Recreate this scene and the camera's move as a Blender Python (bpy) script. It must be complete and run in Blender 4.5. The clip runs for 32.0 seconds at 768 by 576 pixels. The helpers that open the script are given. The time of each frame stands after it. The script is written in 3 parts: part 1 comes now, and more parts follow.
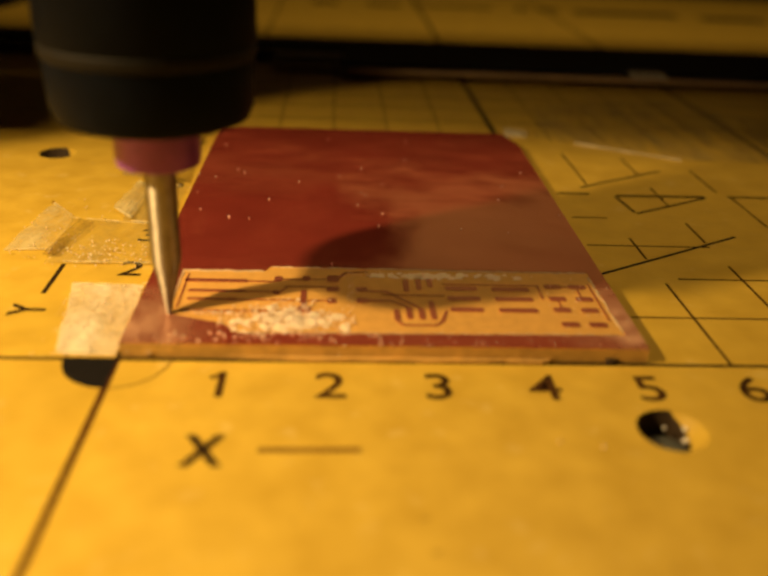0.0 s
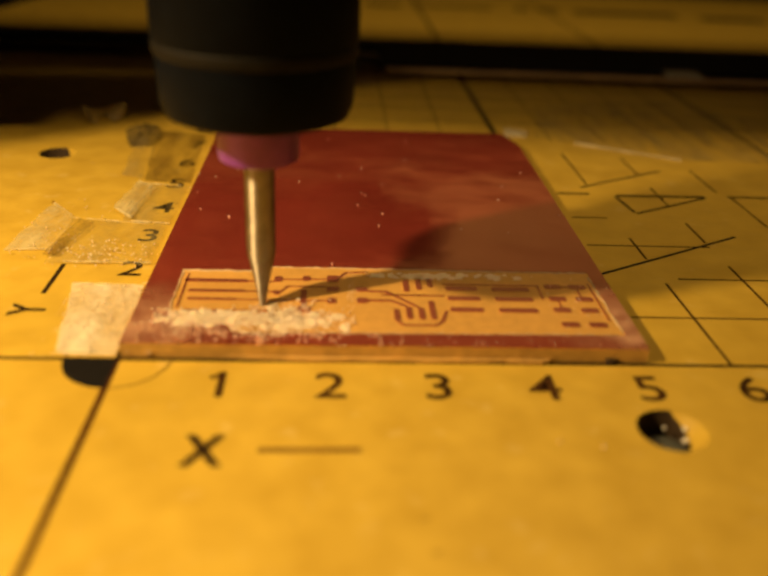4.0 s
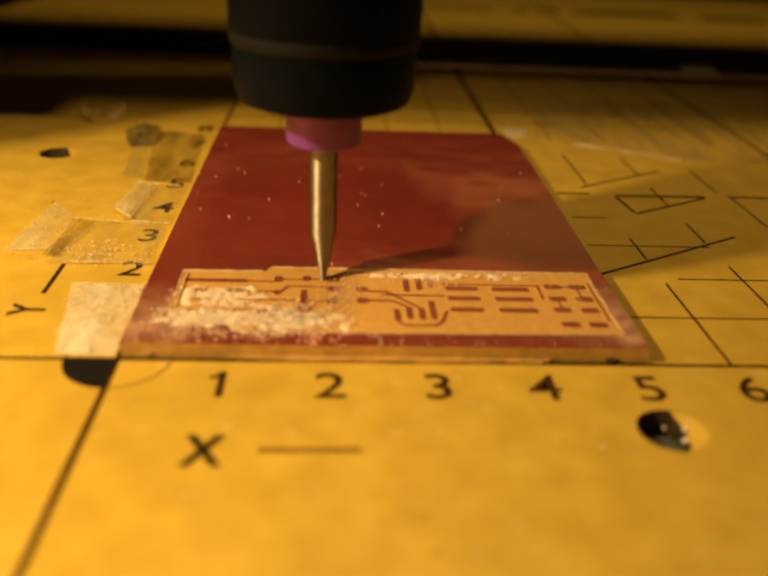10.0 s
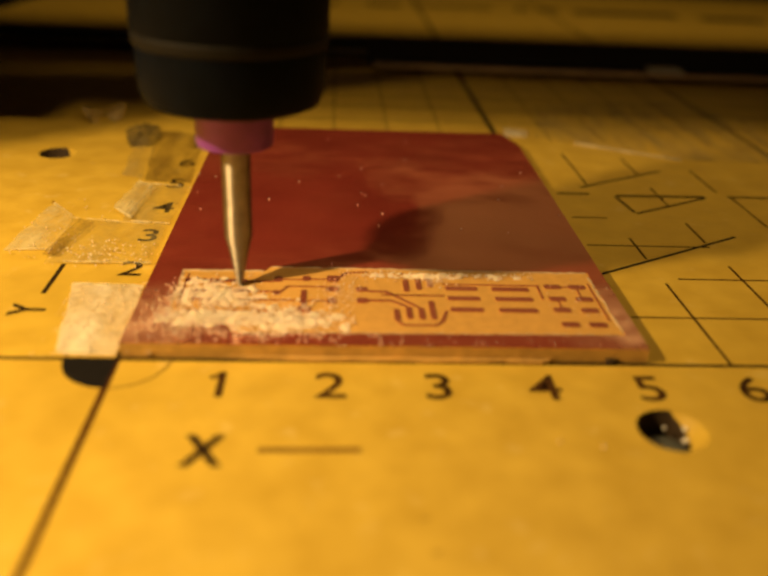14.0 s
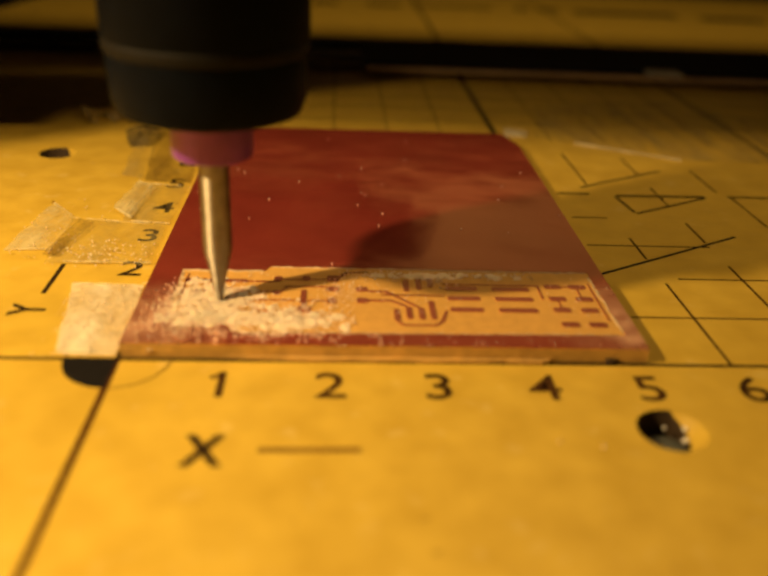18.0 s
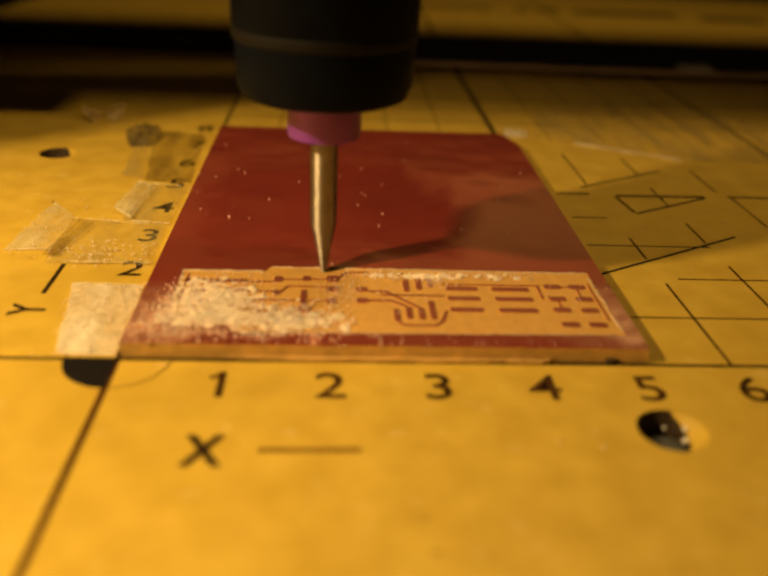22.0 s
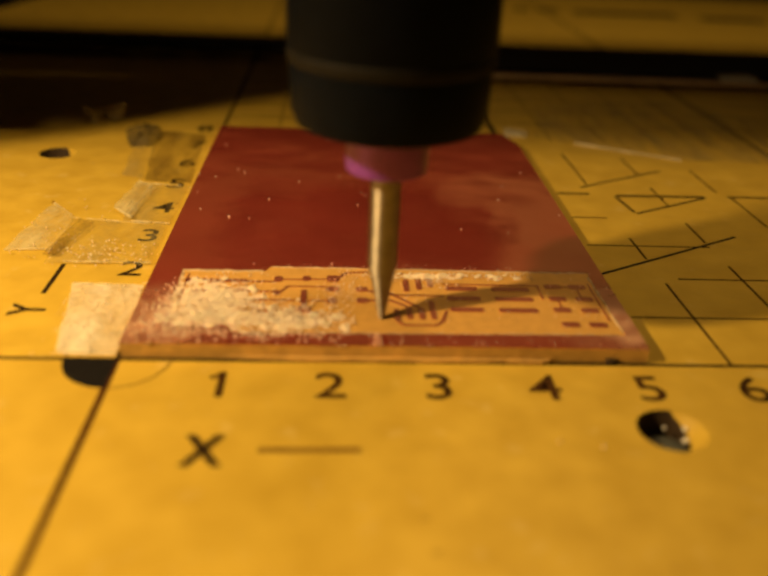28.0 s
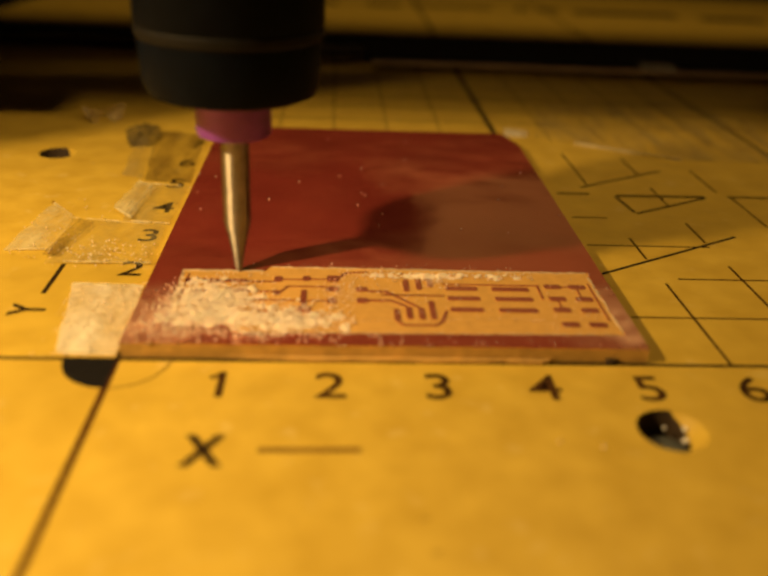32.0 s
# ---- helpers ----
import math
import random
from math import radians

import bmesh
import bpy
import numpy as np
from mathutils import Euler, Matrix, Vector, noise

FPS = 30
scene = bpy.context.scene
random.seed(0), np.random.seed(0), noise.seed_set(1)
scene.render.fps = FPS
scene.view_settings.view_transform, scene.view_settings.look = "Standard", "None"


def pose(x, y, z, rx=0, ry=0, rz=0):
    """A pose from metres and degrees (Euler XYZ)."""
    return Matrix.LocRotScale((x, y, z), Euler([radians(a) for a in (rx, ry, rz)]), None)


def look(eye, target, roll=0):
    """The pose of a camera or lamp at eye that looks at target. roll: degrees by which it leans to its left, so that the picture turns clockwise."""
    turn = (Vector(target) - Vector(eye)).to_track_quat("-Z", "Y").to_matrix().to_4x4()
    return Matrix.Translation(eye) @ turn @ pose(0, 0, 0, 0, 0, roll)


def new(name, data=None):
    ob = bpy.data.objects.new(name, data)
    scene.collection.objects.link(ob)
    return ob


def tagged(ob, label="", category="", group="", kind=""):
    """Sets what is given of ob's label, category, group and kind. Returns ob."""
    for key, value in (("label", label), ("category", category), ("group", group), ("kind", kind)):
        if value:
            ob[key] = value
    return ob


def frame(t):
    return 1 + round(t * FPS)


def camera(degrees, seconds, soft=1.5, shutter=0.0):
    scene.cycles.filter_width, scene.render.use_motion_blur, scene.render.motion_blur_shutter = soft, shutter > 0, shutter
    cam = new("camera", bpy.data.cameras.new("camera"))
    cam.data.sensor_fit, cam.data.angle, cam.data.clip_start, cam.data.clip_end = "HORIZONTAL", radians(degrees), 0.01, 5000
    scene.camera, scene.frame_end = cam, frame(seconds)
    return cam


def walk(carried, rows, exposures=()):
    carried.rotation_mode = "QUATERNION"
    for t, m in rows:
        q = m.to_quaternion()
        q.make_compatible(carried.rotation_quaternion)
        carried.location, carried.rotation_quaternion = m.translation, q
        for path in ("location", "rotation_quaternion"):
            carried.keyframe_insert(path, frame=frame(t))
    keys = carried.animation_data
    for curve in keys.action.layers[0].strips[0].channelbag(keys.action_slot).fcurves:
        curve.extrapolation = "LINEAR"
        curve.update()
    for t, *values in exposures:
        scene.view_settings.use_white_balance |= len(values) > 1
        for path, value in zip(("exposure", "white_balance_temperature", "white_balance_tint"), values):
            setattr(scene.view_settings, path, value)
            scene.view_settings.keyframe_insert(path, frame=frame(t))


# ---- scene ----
cam = camera(49.5, 32.0, soft=2.5, shutter=0.6)
EYE = Vector((0.0202, -0.0690, 0.0420))
FORWARD = Vector((0.06223, 0.89531, -0.44107))
VIEW = look(EYE, EYE + FORWARD, 2.725)
walk(cam, [(0.0, VIEW), (32.0, VIEW)], exposures=[(0.0, 0.0), (19.0, 0.0), (21.0, -0.11), (32.0, -0.11)])
cam.data.dof.use_dof = True
cam.data.dof.focus_distance = 0.104
cam.data.dof.aperture_fstop = 17

# ---- light: a small warm lamp with a narrowed cone at the front left, an added fill lamp high over the machine ----
world = bpy.data.worlds.new("room_light")
scene.world = world
world.use_nodes = True
world.node_tree.nodes["Background"].inputs["Color"].default_value = (1.0, 0.72, 0.42, 1)
world.node_tree.nodes["Background"].inputs["Strength"].default_value = 0.001

near_lamp = bpy.data.lights.new("work_lamp", "SPOT")
near_lamp.spot_size, near_lamp.spot_blend = radians(102), 1.0
near_lamp.energy, near_lamp.color, near_lamp.shadow_soft_size = 1.71, (1.0, 0.664, 0.272), 0.004
work_lamp = new("work_lamp", near_lamp)
work_lamp.matrix_world = look((-0.092, -0.037, 0.103), (-0.040, -0.020, 0.0))

# added fill: no such lamp stands here, it lifts the shadows and the mirrored panels
far_lamp = bpy.data.lights.new("fill_lamp", "AREA")
far_lamp.shape, far_lamp.size = "DISK", 0.04
far_lamp.energy, far_lamp.color = 0.31, (1.0, 0.66, 0.28)
fill_lamp = new("fill_lamp", far_lamp)
fill_lamp.matrix_world = look((0.085, 0.062, 0.25), (0.065, 0.202, 0.075))

CM = 0.01


# ---- materials ----
def material(name):
    m = bpy.data.materials.new(name)
    m.use_nodes = True
    return m, m.node_tree.nodes, m.node_tree.links, m.node_tree.nodes["Principled BSDF"]


def plain(name, color, rough=0.5, metal=0.0, grain=0.15, scale=300.0, bump=0.1, coat=0.0, spec=0.5):
    """A surface with a fine grain and broad stains in its colour, gloss and relief."""
    m, n, l, b = material(name)
    pos = n.new("ShaderNodeTexCoord")
    fine, broad = n.new("ShaderNodeTexNoise"), n.new("ShaderNodeTexNoise")
    fine.inputs["Scale"].default_value, fine.inputs["Detail"].default_value = scale, 6
    broad.inputs["Scale"].default_value, broad.inputs["Detail"].default_value = scale / 12, 4
    mix = n.new("ShaderNodeMix")
    mix.data_type, mix.blend_type = "RGBA", "MULTIPLY"
    add = n.new("ShaderNodeMath")
    add.operation = "ADD"
    ramp = n.new("ShaderNodeMapRange")
    ramp.inputs["From Min"].default_value, ramp.inputs["From Max"].default_value = 0.6, 1.4
    ramp.inputs["To Min"].default_value, ramp.inputs["To Max"].default_value = 1 - 2 * grain, 1.0
    for t in (fine, broad):
        l.new(pos.outputs["Object"], t.inputs["Vector"])
    l.new(fine.outputs["Fac"], add.inputs[0])
    l.new(broad.outputs["Fac"], add.inputs[1])
    l.new(add.outputs[0], ramp.inputs["Value"])
    mix.inputs["Factor"].default_value = 1.0
    mix.inputs["A"].default_value = (*color, 1)
    l.new(ramp.outputs["Result"], mix.inputs["B"])
    l.new(mix.outputs["Result"], b.inputs["Base Color"])
    b.inputs["Roughness"].default_value, b.inputs["Metallic"].default_value = rough, metal
    b.inputs["Specular IOR Level"].default_value = spec
    b.inputs["Coat Weight"].default_value, b.inputs["Coat Roughness"].default_value = coat, 0.25
    relief = n.new("ShaderNodeBump")
    relief.inputs["Strength"].default_value, relief.inputs["Distance"].default_value = bump, 0.0004
    l.new(fine.outputs["Fac"], relief.inputs["Height"])
    l.new(relief.outputs["Normal"], b.inputs["Normal"])
    return m


def bed_surface():
    """Yellow lacquered board: cloudy stains, sparse dark specks, fine dents."""
    m, n, l, b = material("yellow_lacquer")
    pos = n.new("ShaderNodeTexCoord")
    cloud, grain, speck = (n.new("ShaderNodeTexNoise") for _ in range(3))
    for t, s, d in ((cloud, 240, 9), (grain, 900, 6), (speck, 420, 2)):
        t.inputs["Scale"].default_value, t.inputs["Detail"].default_value = s, d
        l.new(pos.outputs["Object"], t.inputs["Vector"])
    tone = n.new("ShaderNodeValToRGB")
    tone.color_ramp.elements[0].position, tone.color_ramp.elements[0].color = 0.30, (0.57, 0.370, 0.040, 1)
    tone.color_ramp.elements[1].position, tone.color_ramp.elements[1].color = 0.72, (0.69, 0.468, 0.059, 1)
    l.new(cloud.outputs["Fac"], tone.inputs["Fac"])
    dots = n.new("ShaderNodeValToRGB")
    dots.color_ramp.elements[0].position, dots.color_ramp.elements[0].color = 0.22, (0.35, 0.25, 0.12, 1)
    dots.color_ramp.elements[1].position, dots.color_ramp.elements[1].color = 0.27, (1, 1, 1, 1)
    l.new(speck.outputs["Fac"], dots.inputs["Fac"])
    mix = n.new("ShaderNodeMix")
    mix.data_type, mix.blend_type = "RGBA", "MULTIPLY"
    mix.inputs["Factor"].default_value = 1.0
    l.new(tone.outputs["Color"], mix.inputs["A"])
    l.new(dots.outputs["Color"], mix.inputs["B"])
    # soft pale smudges where dust has been wiped over the lacquer
    smear = n.new("ShaderNodeTexNoise")
    smear.inputs["Scale"].default_value, smear.inputs["Detail"].default_value = 330, 3
    l.new(pos.outputs["Object"], smear.inputs["Vector"])
    wiped = n.new("ShaderNodeMapRange")
    wiped.inputs["From Min"].default_value, wiped.inputs["From Max"].default_value = 0.62, 0.82
    wiped.inputs["To Max"].default_value = 0.5
    l.new(smear.outputs["Fac"], wiped.inputs["Value"])
    pale = n.new("ShaderNodeMix")
    pale.data_type = "RGBA"
    pale.inputs["B"].default_value = (0.80, 0.62, 0.24, 1)
    l.new(wiped.outputs["Result"], pale.inputs["Factor"])
    l.new(mix.outputs["Result"], pale.inputs["A"])
    l.new(pale.outputs["Result"], b.inputs["Base Color"])
    gloss = n.new("ShaderNodeMapRange")
    gloss.inputs["To Min"].default_value, gloss.inputs["To Max"].default_value = 0.34, 0.55
    l.new(cloud.outputs["Fac"], gloss.inputs["Value"])
    l.new(gloss.outputs["Result"], b.inputs["Roughness"])
    relief = n.new("ShaderNodeBump")
    relief.inputs["Strength"].default_value, relief.inputs["Distance"].default_value = 0.12, 0.0003
    l.new(grain.outputs["Fac"], relief.inputs["Height"])
    l.new(relief.outputs["Normal"], b.inputs["Normal"])
    return m


def copper_surface(name, pallor, pale_spots=()):
    """Dull copper foil: half tarnished, half mirror, with rolling lines along x. It turns paler and rougher
    all over by a share, and more so in round spots: (x, y, radius) in metres on the board."""
    m, n, l, b = material(name)
    pos = n.new("ShaderNodeTexCoord")
    stretch = n.new("ShaderNodeMapping")
    stretch.inputs["Scale"].default_value = (60, 700, 60)
    streak, blotch = n.new("ShaderNodeTexNoise"), n.new("ShaderNodeTexNoise")
    streak.inputs["Scale"].default_value, streak.inputs["Detail"].default_value = 1.0, 5
    blotch.inputs["Scale"].default_value, blotch.inputs["Detail"].default_value = 90, 5
    l.new(pos.outputs["Object"], stretch.inputs["Vector"])
    l.new(stretch.outputs["Vector"], streak.inputs["Vector"])
    l.new(pos.outputs["Object"], blotch.inputs["Vector"])
    tone = n.new("ShaderNodeValToRGB")
    tone.color_ramp.elements[0].position, tone.color_ramp.elements[0].color = 0.3, (0.31, 0.043, 0.031, 1)
    tone.color_ramp.elements[1].position, tone.color_ramp.elements[1].color = 0.7, (0.41, 0.060, 0.042, 1)
    l.new(blotch.outputs["Fac"], tone.inputs["Fac"])
    gloss = n.new("ShaderNodeMapRange")
    gloss.inputs["To Min"].default_value, gloss.inputs["To Max"].default_value = 0.09, 0.19
    l.new(streak.outputs["Fac"], gloss.inputs["Value"])
    speckle = n.new("ShaderNodeTexNoise")
    speckle.inputs["Scale"].default_value, speckle.inputs["Detail"].default_value = 420, 6
    l.new(pos.outputs["Object"], speckle.inputs["Vector"])
    cover = n.new("ShaderNodeValue")
    cover.outputs[0].default_value = pallor
    cover = cover.outputs[0]
    for sx, sy, reach in pale_spots:
        away, fall, most = n.new("ShaderNodeVectorMath"), n.new("ShaderNodeMapRange"), n.new("ShaderNodeMath")
        away.operation, most.operation, fall.interpolation_type = "DISTANCE", "MAXIMUM", "SMOOTHSTEP"
        away.inputs[1].default_value = (sx, sy, 0)
        fall.inputs["From Min"].default_value, fall.inputs["From Max"].default_value = reach * 0.2, reach
        fall.inputs["To Min"].default_value, fall.inputs["To Max"].default_value = 0.62, 0.0
        l.new(pos.outputs["Object"], away.inputs[0])
        l.new(away.outputs["Value"], fall.inputs["Value"])
        l.new(cover, most.inputs[0])
        l.new(fall.outputs["Result"], most.inputs[1])
        cover = most.outputs[0]
    patchy = n.new("ShaderNodeMath")
    patchy.operation = "MULTIPLY"
    thick = n.new("ShaderNodeMapRange")
    thick.inputs["From Min"].default_value, thick.inputs["From Max"].default_value = 0.3, 0.7
    thick.inputs["To Min"].default_value, thick.inputs["To Max"].default_value = 0.45, 1.35
    l.new(speckle.outputs["Fac"], thick.inputs["Value"])
    l.new(cover, patchy.inputs[0])
    l.new(thick.outputs["Result"], patchy.inputs[1])
    paler, dull = n.new("ShaderNodeMix"), n.new("ShaderNodeMix")
    paler.data_type = "RGBA"
    colours = [i for i in paler.inputs if i.type == "RGBA"]
    colours[1].default_value = (0.80, 0.44, 0.26, 1)
    l.new(patchy.outputs[0], paler.inputs["Factor"])
    l.new(tone.outputs["Color"], colours[0])
    l.new([o for o in paler.outputs if o.type == "RGBA"][0], b.inputs["Base Color"])
    l.new(patchy.outputs[0], dull.inputs["Factor"])
    l.new(gloss.outputs["Result"], dull.inputs["A"])
    dull.inputs["B"].default_value = 0.6
    l.new(dull.outputs["Result"], b.inputs["Roughness"])
    b.inputs["IOR"].default_value, b.inputs["Specular Tint"].default_value = 8.0, (0.90, 0.62, 0.48, 1)
    relief = n.new("ShaderNodeBump")
    relief.inputs["Strength"].default_value, relief.inputs["Distance"].default_value = 0.008, 0.0002
    l.new(streak.outputs["Fac"], relief.inputs["Height"])
    # the sheet is not quite flat: slow waves a centimetre or two long
    wave, buckle = n.new("ShaderNodeTexNoise"), n.new("ShaderNodeBump")
    wave.inputs["Scale"].default_value, wave.inputs["Detail"].default_value = 105, 1.5
    buckle.inputs["Strength"].default_value, buckle.inputs["Distance"].default_value = 1.0, 0.00022
    l.new(pos.outputs["Object"], wave.inputs["Vector"])
    l.new(wave.outputs["Fac"], buckle.inputs["Height"])
    l.new(relief.outputs["Normal"], buckle.inputs["Normal"])
    l.new(buckle.outputs["Normal"], b.inputs["Normal"])
    return m


def film_surface(name, clear, color):
    """Old adhesive film: see-through with milky bands, soft wrinkles and a glossy skin."""
    m, n, l, b = material(name)
    pos, drawn = n.new("ShaderNodeTexCoord"), n.new("ShaderNodeMapping")
    drawn.inputs["Rotation"].default_value, drawn.inputs["Scale"].default_value = (0, 0, 0.6), (260, 60, 60)
    wrinkle, milk, fine = (n.new("ShaderNodeTexNoise") for _ in range(3))
    for t, size, detail in ((wrinkle, 260, 2), (milk, 1.0, 3), (fine, 1100, 4)):
        t.inputs["Scale"].default_value, t.inputs["Detail"].default_value = size, detail
    l.new(pos.outputs["Object"], drawn.inputs["Vector"])
    l.new(drawn.outputs["Vector"], milk.inputs["Vector"])
    for t in (wrinkle, fine):
        l.new(pos.outputs["Object"], t.inputs["Vector"])
    b.inputs["Base Color"].default_value = (*color, 1)
    b.inputs["Roughness"].default_value = 0.24
    cloud = n.new("ShaderNodeMath")
    cloud.operation = "MULTIPLY_ADD"
    cloud.inputs[1].default_value, cloud.inputs[2].default_value = 0.35, -0.17
    l.new(fine.outputs["Fac"], cloud.inputs[0])
    both = n.new("ShaderNodeMath")
    both.operation = "ADD"
    l.new(milk.outputs["Fac"], both.inputs[0])
    l.new(cloud.outputs[0], both.inputs[1])
    alpha = n.new("ShaderNodeMapRange")
    alpha.inputs["From Min"].default_value, alpha.inputs["From Max"].default_value = 0.34, 0.72
    alpha.inputs["To Min"].default_value, alpha.inputs["To Max"].default_value = max(0.02, 0.78 - clear), min(1.0, 1.35 - clear)
    l.new(both.outputs[0], alpha.inputs["Value"])
    l.new(alpha.outputs["Result"], b.inputs["Alpha"])
    relief = n.new("ShaderNodeBump")
    relief.inputs["Strength"].default_value, relief.inputs["Distance"].default_value = 0.6, 0.0012
    l.new(wrinkle.outputs["Fac"], relief.inputs["Height"])
    l.new(relief.outputs["Normal"], b.inputs["Normal"])
    return m


BED = bed_surface()
COPPER = copper_surface("copper_foil", 0.0, ((0.0005, 0.0045, 0.0105), (0.0515, 0.006, 0.0115)))
TRACK_COPPER = copper_surface("paler_copper", 0.14)
INK = plain("dark_print", (0.04, 0.022, 0.010), 0.6, grain=0.3, scale=900, spec=0.08)
BROWN_INK = plain("brown_print", (0.10, 0.033, 0.008), 0.6, grain=0.35, scale=900, spec=0.08)
PALE_INK = plain("pale_print", (0.30, 0.165, 0.03), 0.6, grain=0.3, scale=900, spec=0.08)
BLACK_INK = plain("black_print", (0.016, 0.014, 0.014), 0.6, grain=0.3, scale=900, spec=0.1)
THIN_INK = plain("thin_print", (0.085, 0.036, 0.010), 0.6, grain=0.4, scale=900, spec=0.08)
FADED_INK = plain("faded_print", (0.20, 0.115, 0.028), 0.6, grain=0.4, scale=900, spec=0.08)
GLASS_EPOXY = plain("glass_epoxy", (0.76, 0.46, 0.13), 0.5, grain=0.25, scale=700, bump=0.2)
MILLED = plain("milled_epoxy", (0.72, 0.395, 0.09), 0.7, grain=0.12, scale=900, bump=0.35)
DUST = plain("epoxy_dust", (0.94, 0.73, 0.53), 0.7, grain=0.05, scale=1400, bump=0.2)
soft_dust = DUST.node_tree.nodes["Principled BSDF"]
soft_dust.inputs["Subsurface Weight"].default_value = 0.6
soft_dust.inputs["Subsurface Radius"].default_value = (1.0, 0.8, 0.5)
soft_dust.inputs["Subsurface Scale"].default_value = 0.0006
SPECK = plain("white_chip_and_glint", (0.96, 0.90, 0.80), 0.4, grain=0.02, scale=1400, bump=0.1)
FILM = film_surface("milky_film", 0.70, (0.74, 0.66, 0.38))
SMOKY_FILM = film_surface("smoky_film", 0.72, (0.21, 0.125, 0.022))
WHITE_FILM = film_surface("whitish_film", 0.46, (0.95, 0.86, 0.66))
RIM_FOLD = film_surface("highlight_fold_film", 0.78, (0.92, 0.84, 0.58))
GREY_FILM = film_surface("grey_film", 0.50, (0.13, 0.105, 0.055))
CLEAR_FILM = film_surface("clear_film", 0.90, (0.50, 0.40, 0.16))
BLACK = plain("black_anodised", (0.0034, 0.0058, 0.0125), 0.5, grain=0.3, scale=500, spec=0.05)
BLACK_SATIN = plain("black_plastic", (0.0026, 0.0044, 0.0095), 0.55, grain=0.3, scale=600, spec=0.05)
RUBBED = plain("rubbed_edge", (0.0065, 0.005, 0.0042), 0.7, grain=0.4, scale=800, spec=0.2)
BURR = plain("raised_burr", (0.84, 0.60, 0.36), 0.6, grain=0.3, scale=1200, bump=0.4)
PURPLE = plain("purple_anodised", (0.26, 0.056, 0.55), 0.34, metal=0.3, grain=0.2, scale=700)
STEEL = plain("worn_carbide", (0.60, 0.55, 0.47), 0.52, metal=1.0, grain=0.25, scale=900, bump=0.15)
ground_steel, turned_way = STEEL.node_tree.nodes["Principled BSDF"], STEEL.node_tree.nodes.new("ShaderNodeTangent")
turned_way.direction_type, turned_way.axis = "RADIAL", "Z"
ground_steel.inputs["Anisotropic"].default_value, ground_steel.inputs["Anisotropic Rotation"].default_value = 0.9, 0.25
STEEL.node_tree.links.new(turned_way.outputs["Tangent"], ground_steel.inputs["Tangent"])
STEEL_DARK = plain("dark_steel", (0.20, 0.18, 0.15), 0.3, metal=1.0, grain=0.3, scale=700)
BRIGHT_STEEL = plain("screw_steel", (0.62, 0.58, 0.5), 0.22, metal=1.0, grain=0.2, scale=700)
DARK_HEAD = plain("blackened_steel", (0.22, 0.23, 0.20), 0.38, metal=0.6, grain=0.3, scale=700)
# darkened for the shaded side of the holes; also on the bed's core and edges
HOLE_DARK = plain("dark_hole_brown", (0.07, 0.04, 0.018), 0.8, grain=0.3, scale=800)
ALUMINIUM = plain("dull_aluminium", (0.55, 0.52, 0.48), 0.5, metal=0.3, grain=0.25, scale=200)
# colour of an unseen panel, set by the brightness of the copper's reflection
PALE_VEIL = plain("pale_veil", (0.88, 0.70, 0.46), 0.6, grain=0.2, scale=60)
STRIP_WOOD = plain("strip_wood", (0.58, 0.38, 0.20), 0.6, grain=0.3, scale=120)
BROWN_VEIL = plain("brown_veil", (0.50, 0.37, 0.22), 0.6, grain=0.3, scale=60)
LIT_STRIP = plain("lit_strip_brown", (0.20, 0.14, 0.08), 0.6, grain=0.3, scale=200)
TABLE = plain("dark_bench", (0.06, 0.042, 0.028), 0.6, grain=0.35, scale=40)
WALL = plain("dim_wall_paint", (0.035, 0.03, 0.026), 0.9, grain=0.12, scale=20)


# ---- mesh helpers (all lengths in centimetres) ----
def thing(name, x, y, z, label="", category="", group="", kind=""):
    ob = new(name)
    ob.empty_display_size = 0.01
    ob.location = (x * CM, y * CM, z * CM)
    return tagged(ob, label, category, group, kind)


def part(name, bm, mat, parent=None, label="", smooth=False):
    me = bpy.data.meshes.new(name)
    bmesh.ops.scale(bm, vec=(CM, CM, CM), verts=bm.verts)
    bmesh.ops.recalc_face_normals(bm, faces=bm.faces)
    bm.to_mesh(me)
    bm.free()
    me.materials.append(mat)
    if smooth:
        me.polygons.foreach_set("use_smooth", [True] * len(me.polygons))
        me.set_sharp_from_angle(angle=radians(35))
    ob = new(name, me)
    ob.parent = parent
    return tagged(ob, label)


def box(x0, y0, z0, x1, y1, z1, bevel=0.0, bm=None):
    own = bmesh.new()
    bmesh.ops.create_cube(own, size=1, matrix=Matrix.Translation(((x0 + x1) / 2, (y0 + y1) / 2, (z0 + z1) / 2)) @ Matrix.Diagonal((x1 - x0, y1 - y0, z1 - z0, 1)))
    if bevel:
        bmesh.ops.bevel(own, geom=own.edges[:], offset=bevel, segments=2, affect="EDGES", profile=0.6)
    if bm is None:
        return own
    return merged(bm, own)


def merged(bm, own):
    me = bpy.data.meshes.new("scratch")
    own.to_mesh(me)
    own.free()
    bm.from_mesh(me)
    bpy.data.meshes.remove(me)
    return bm


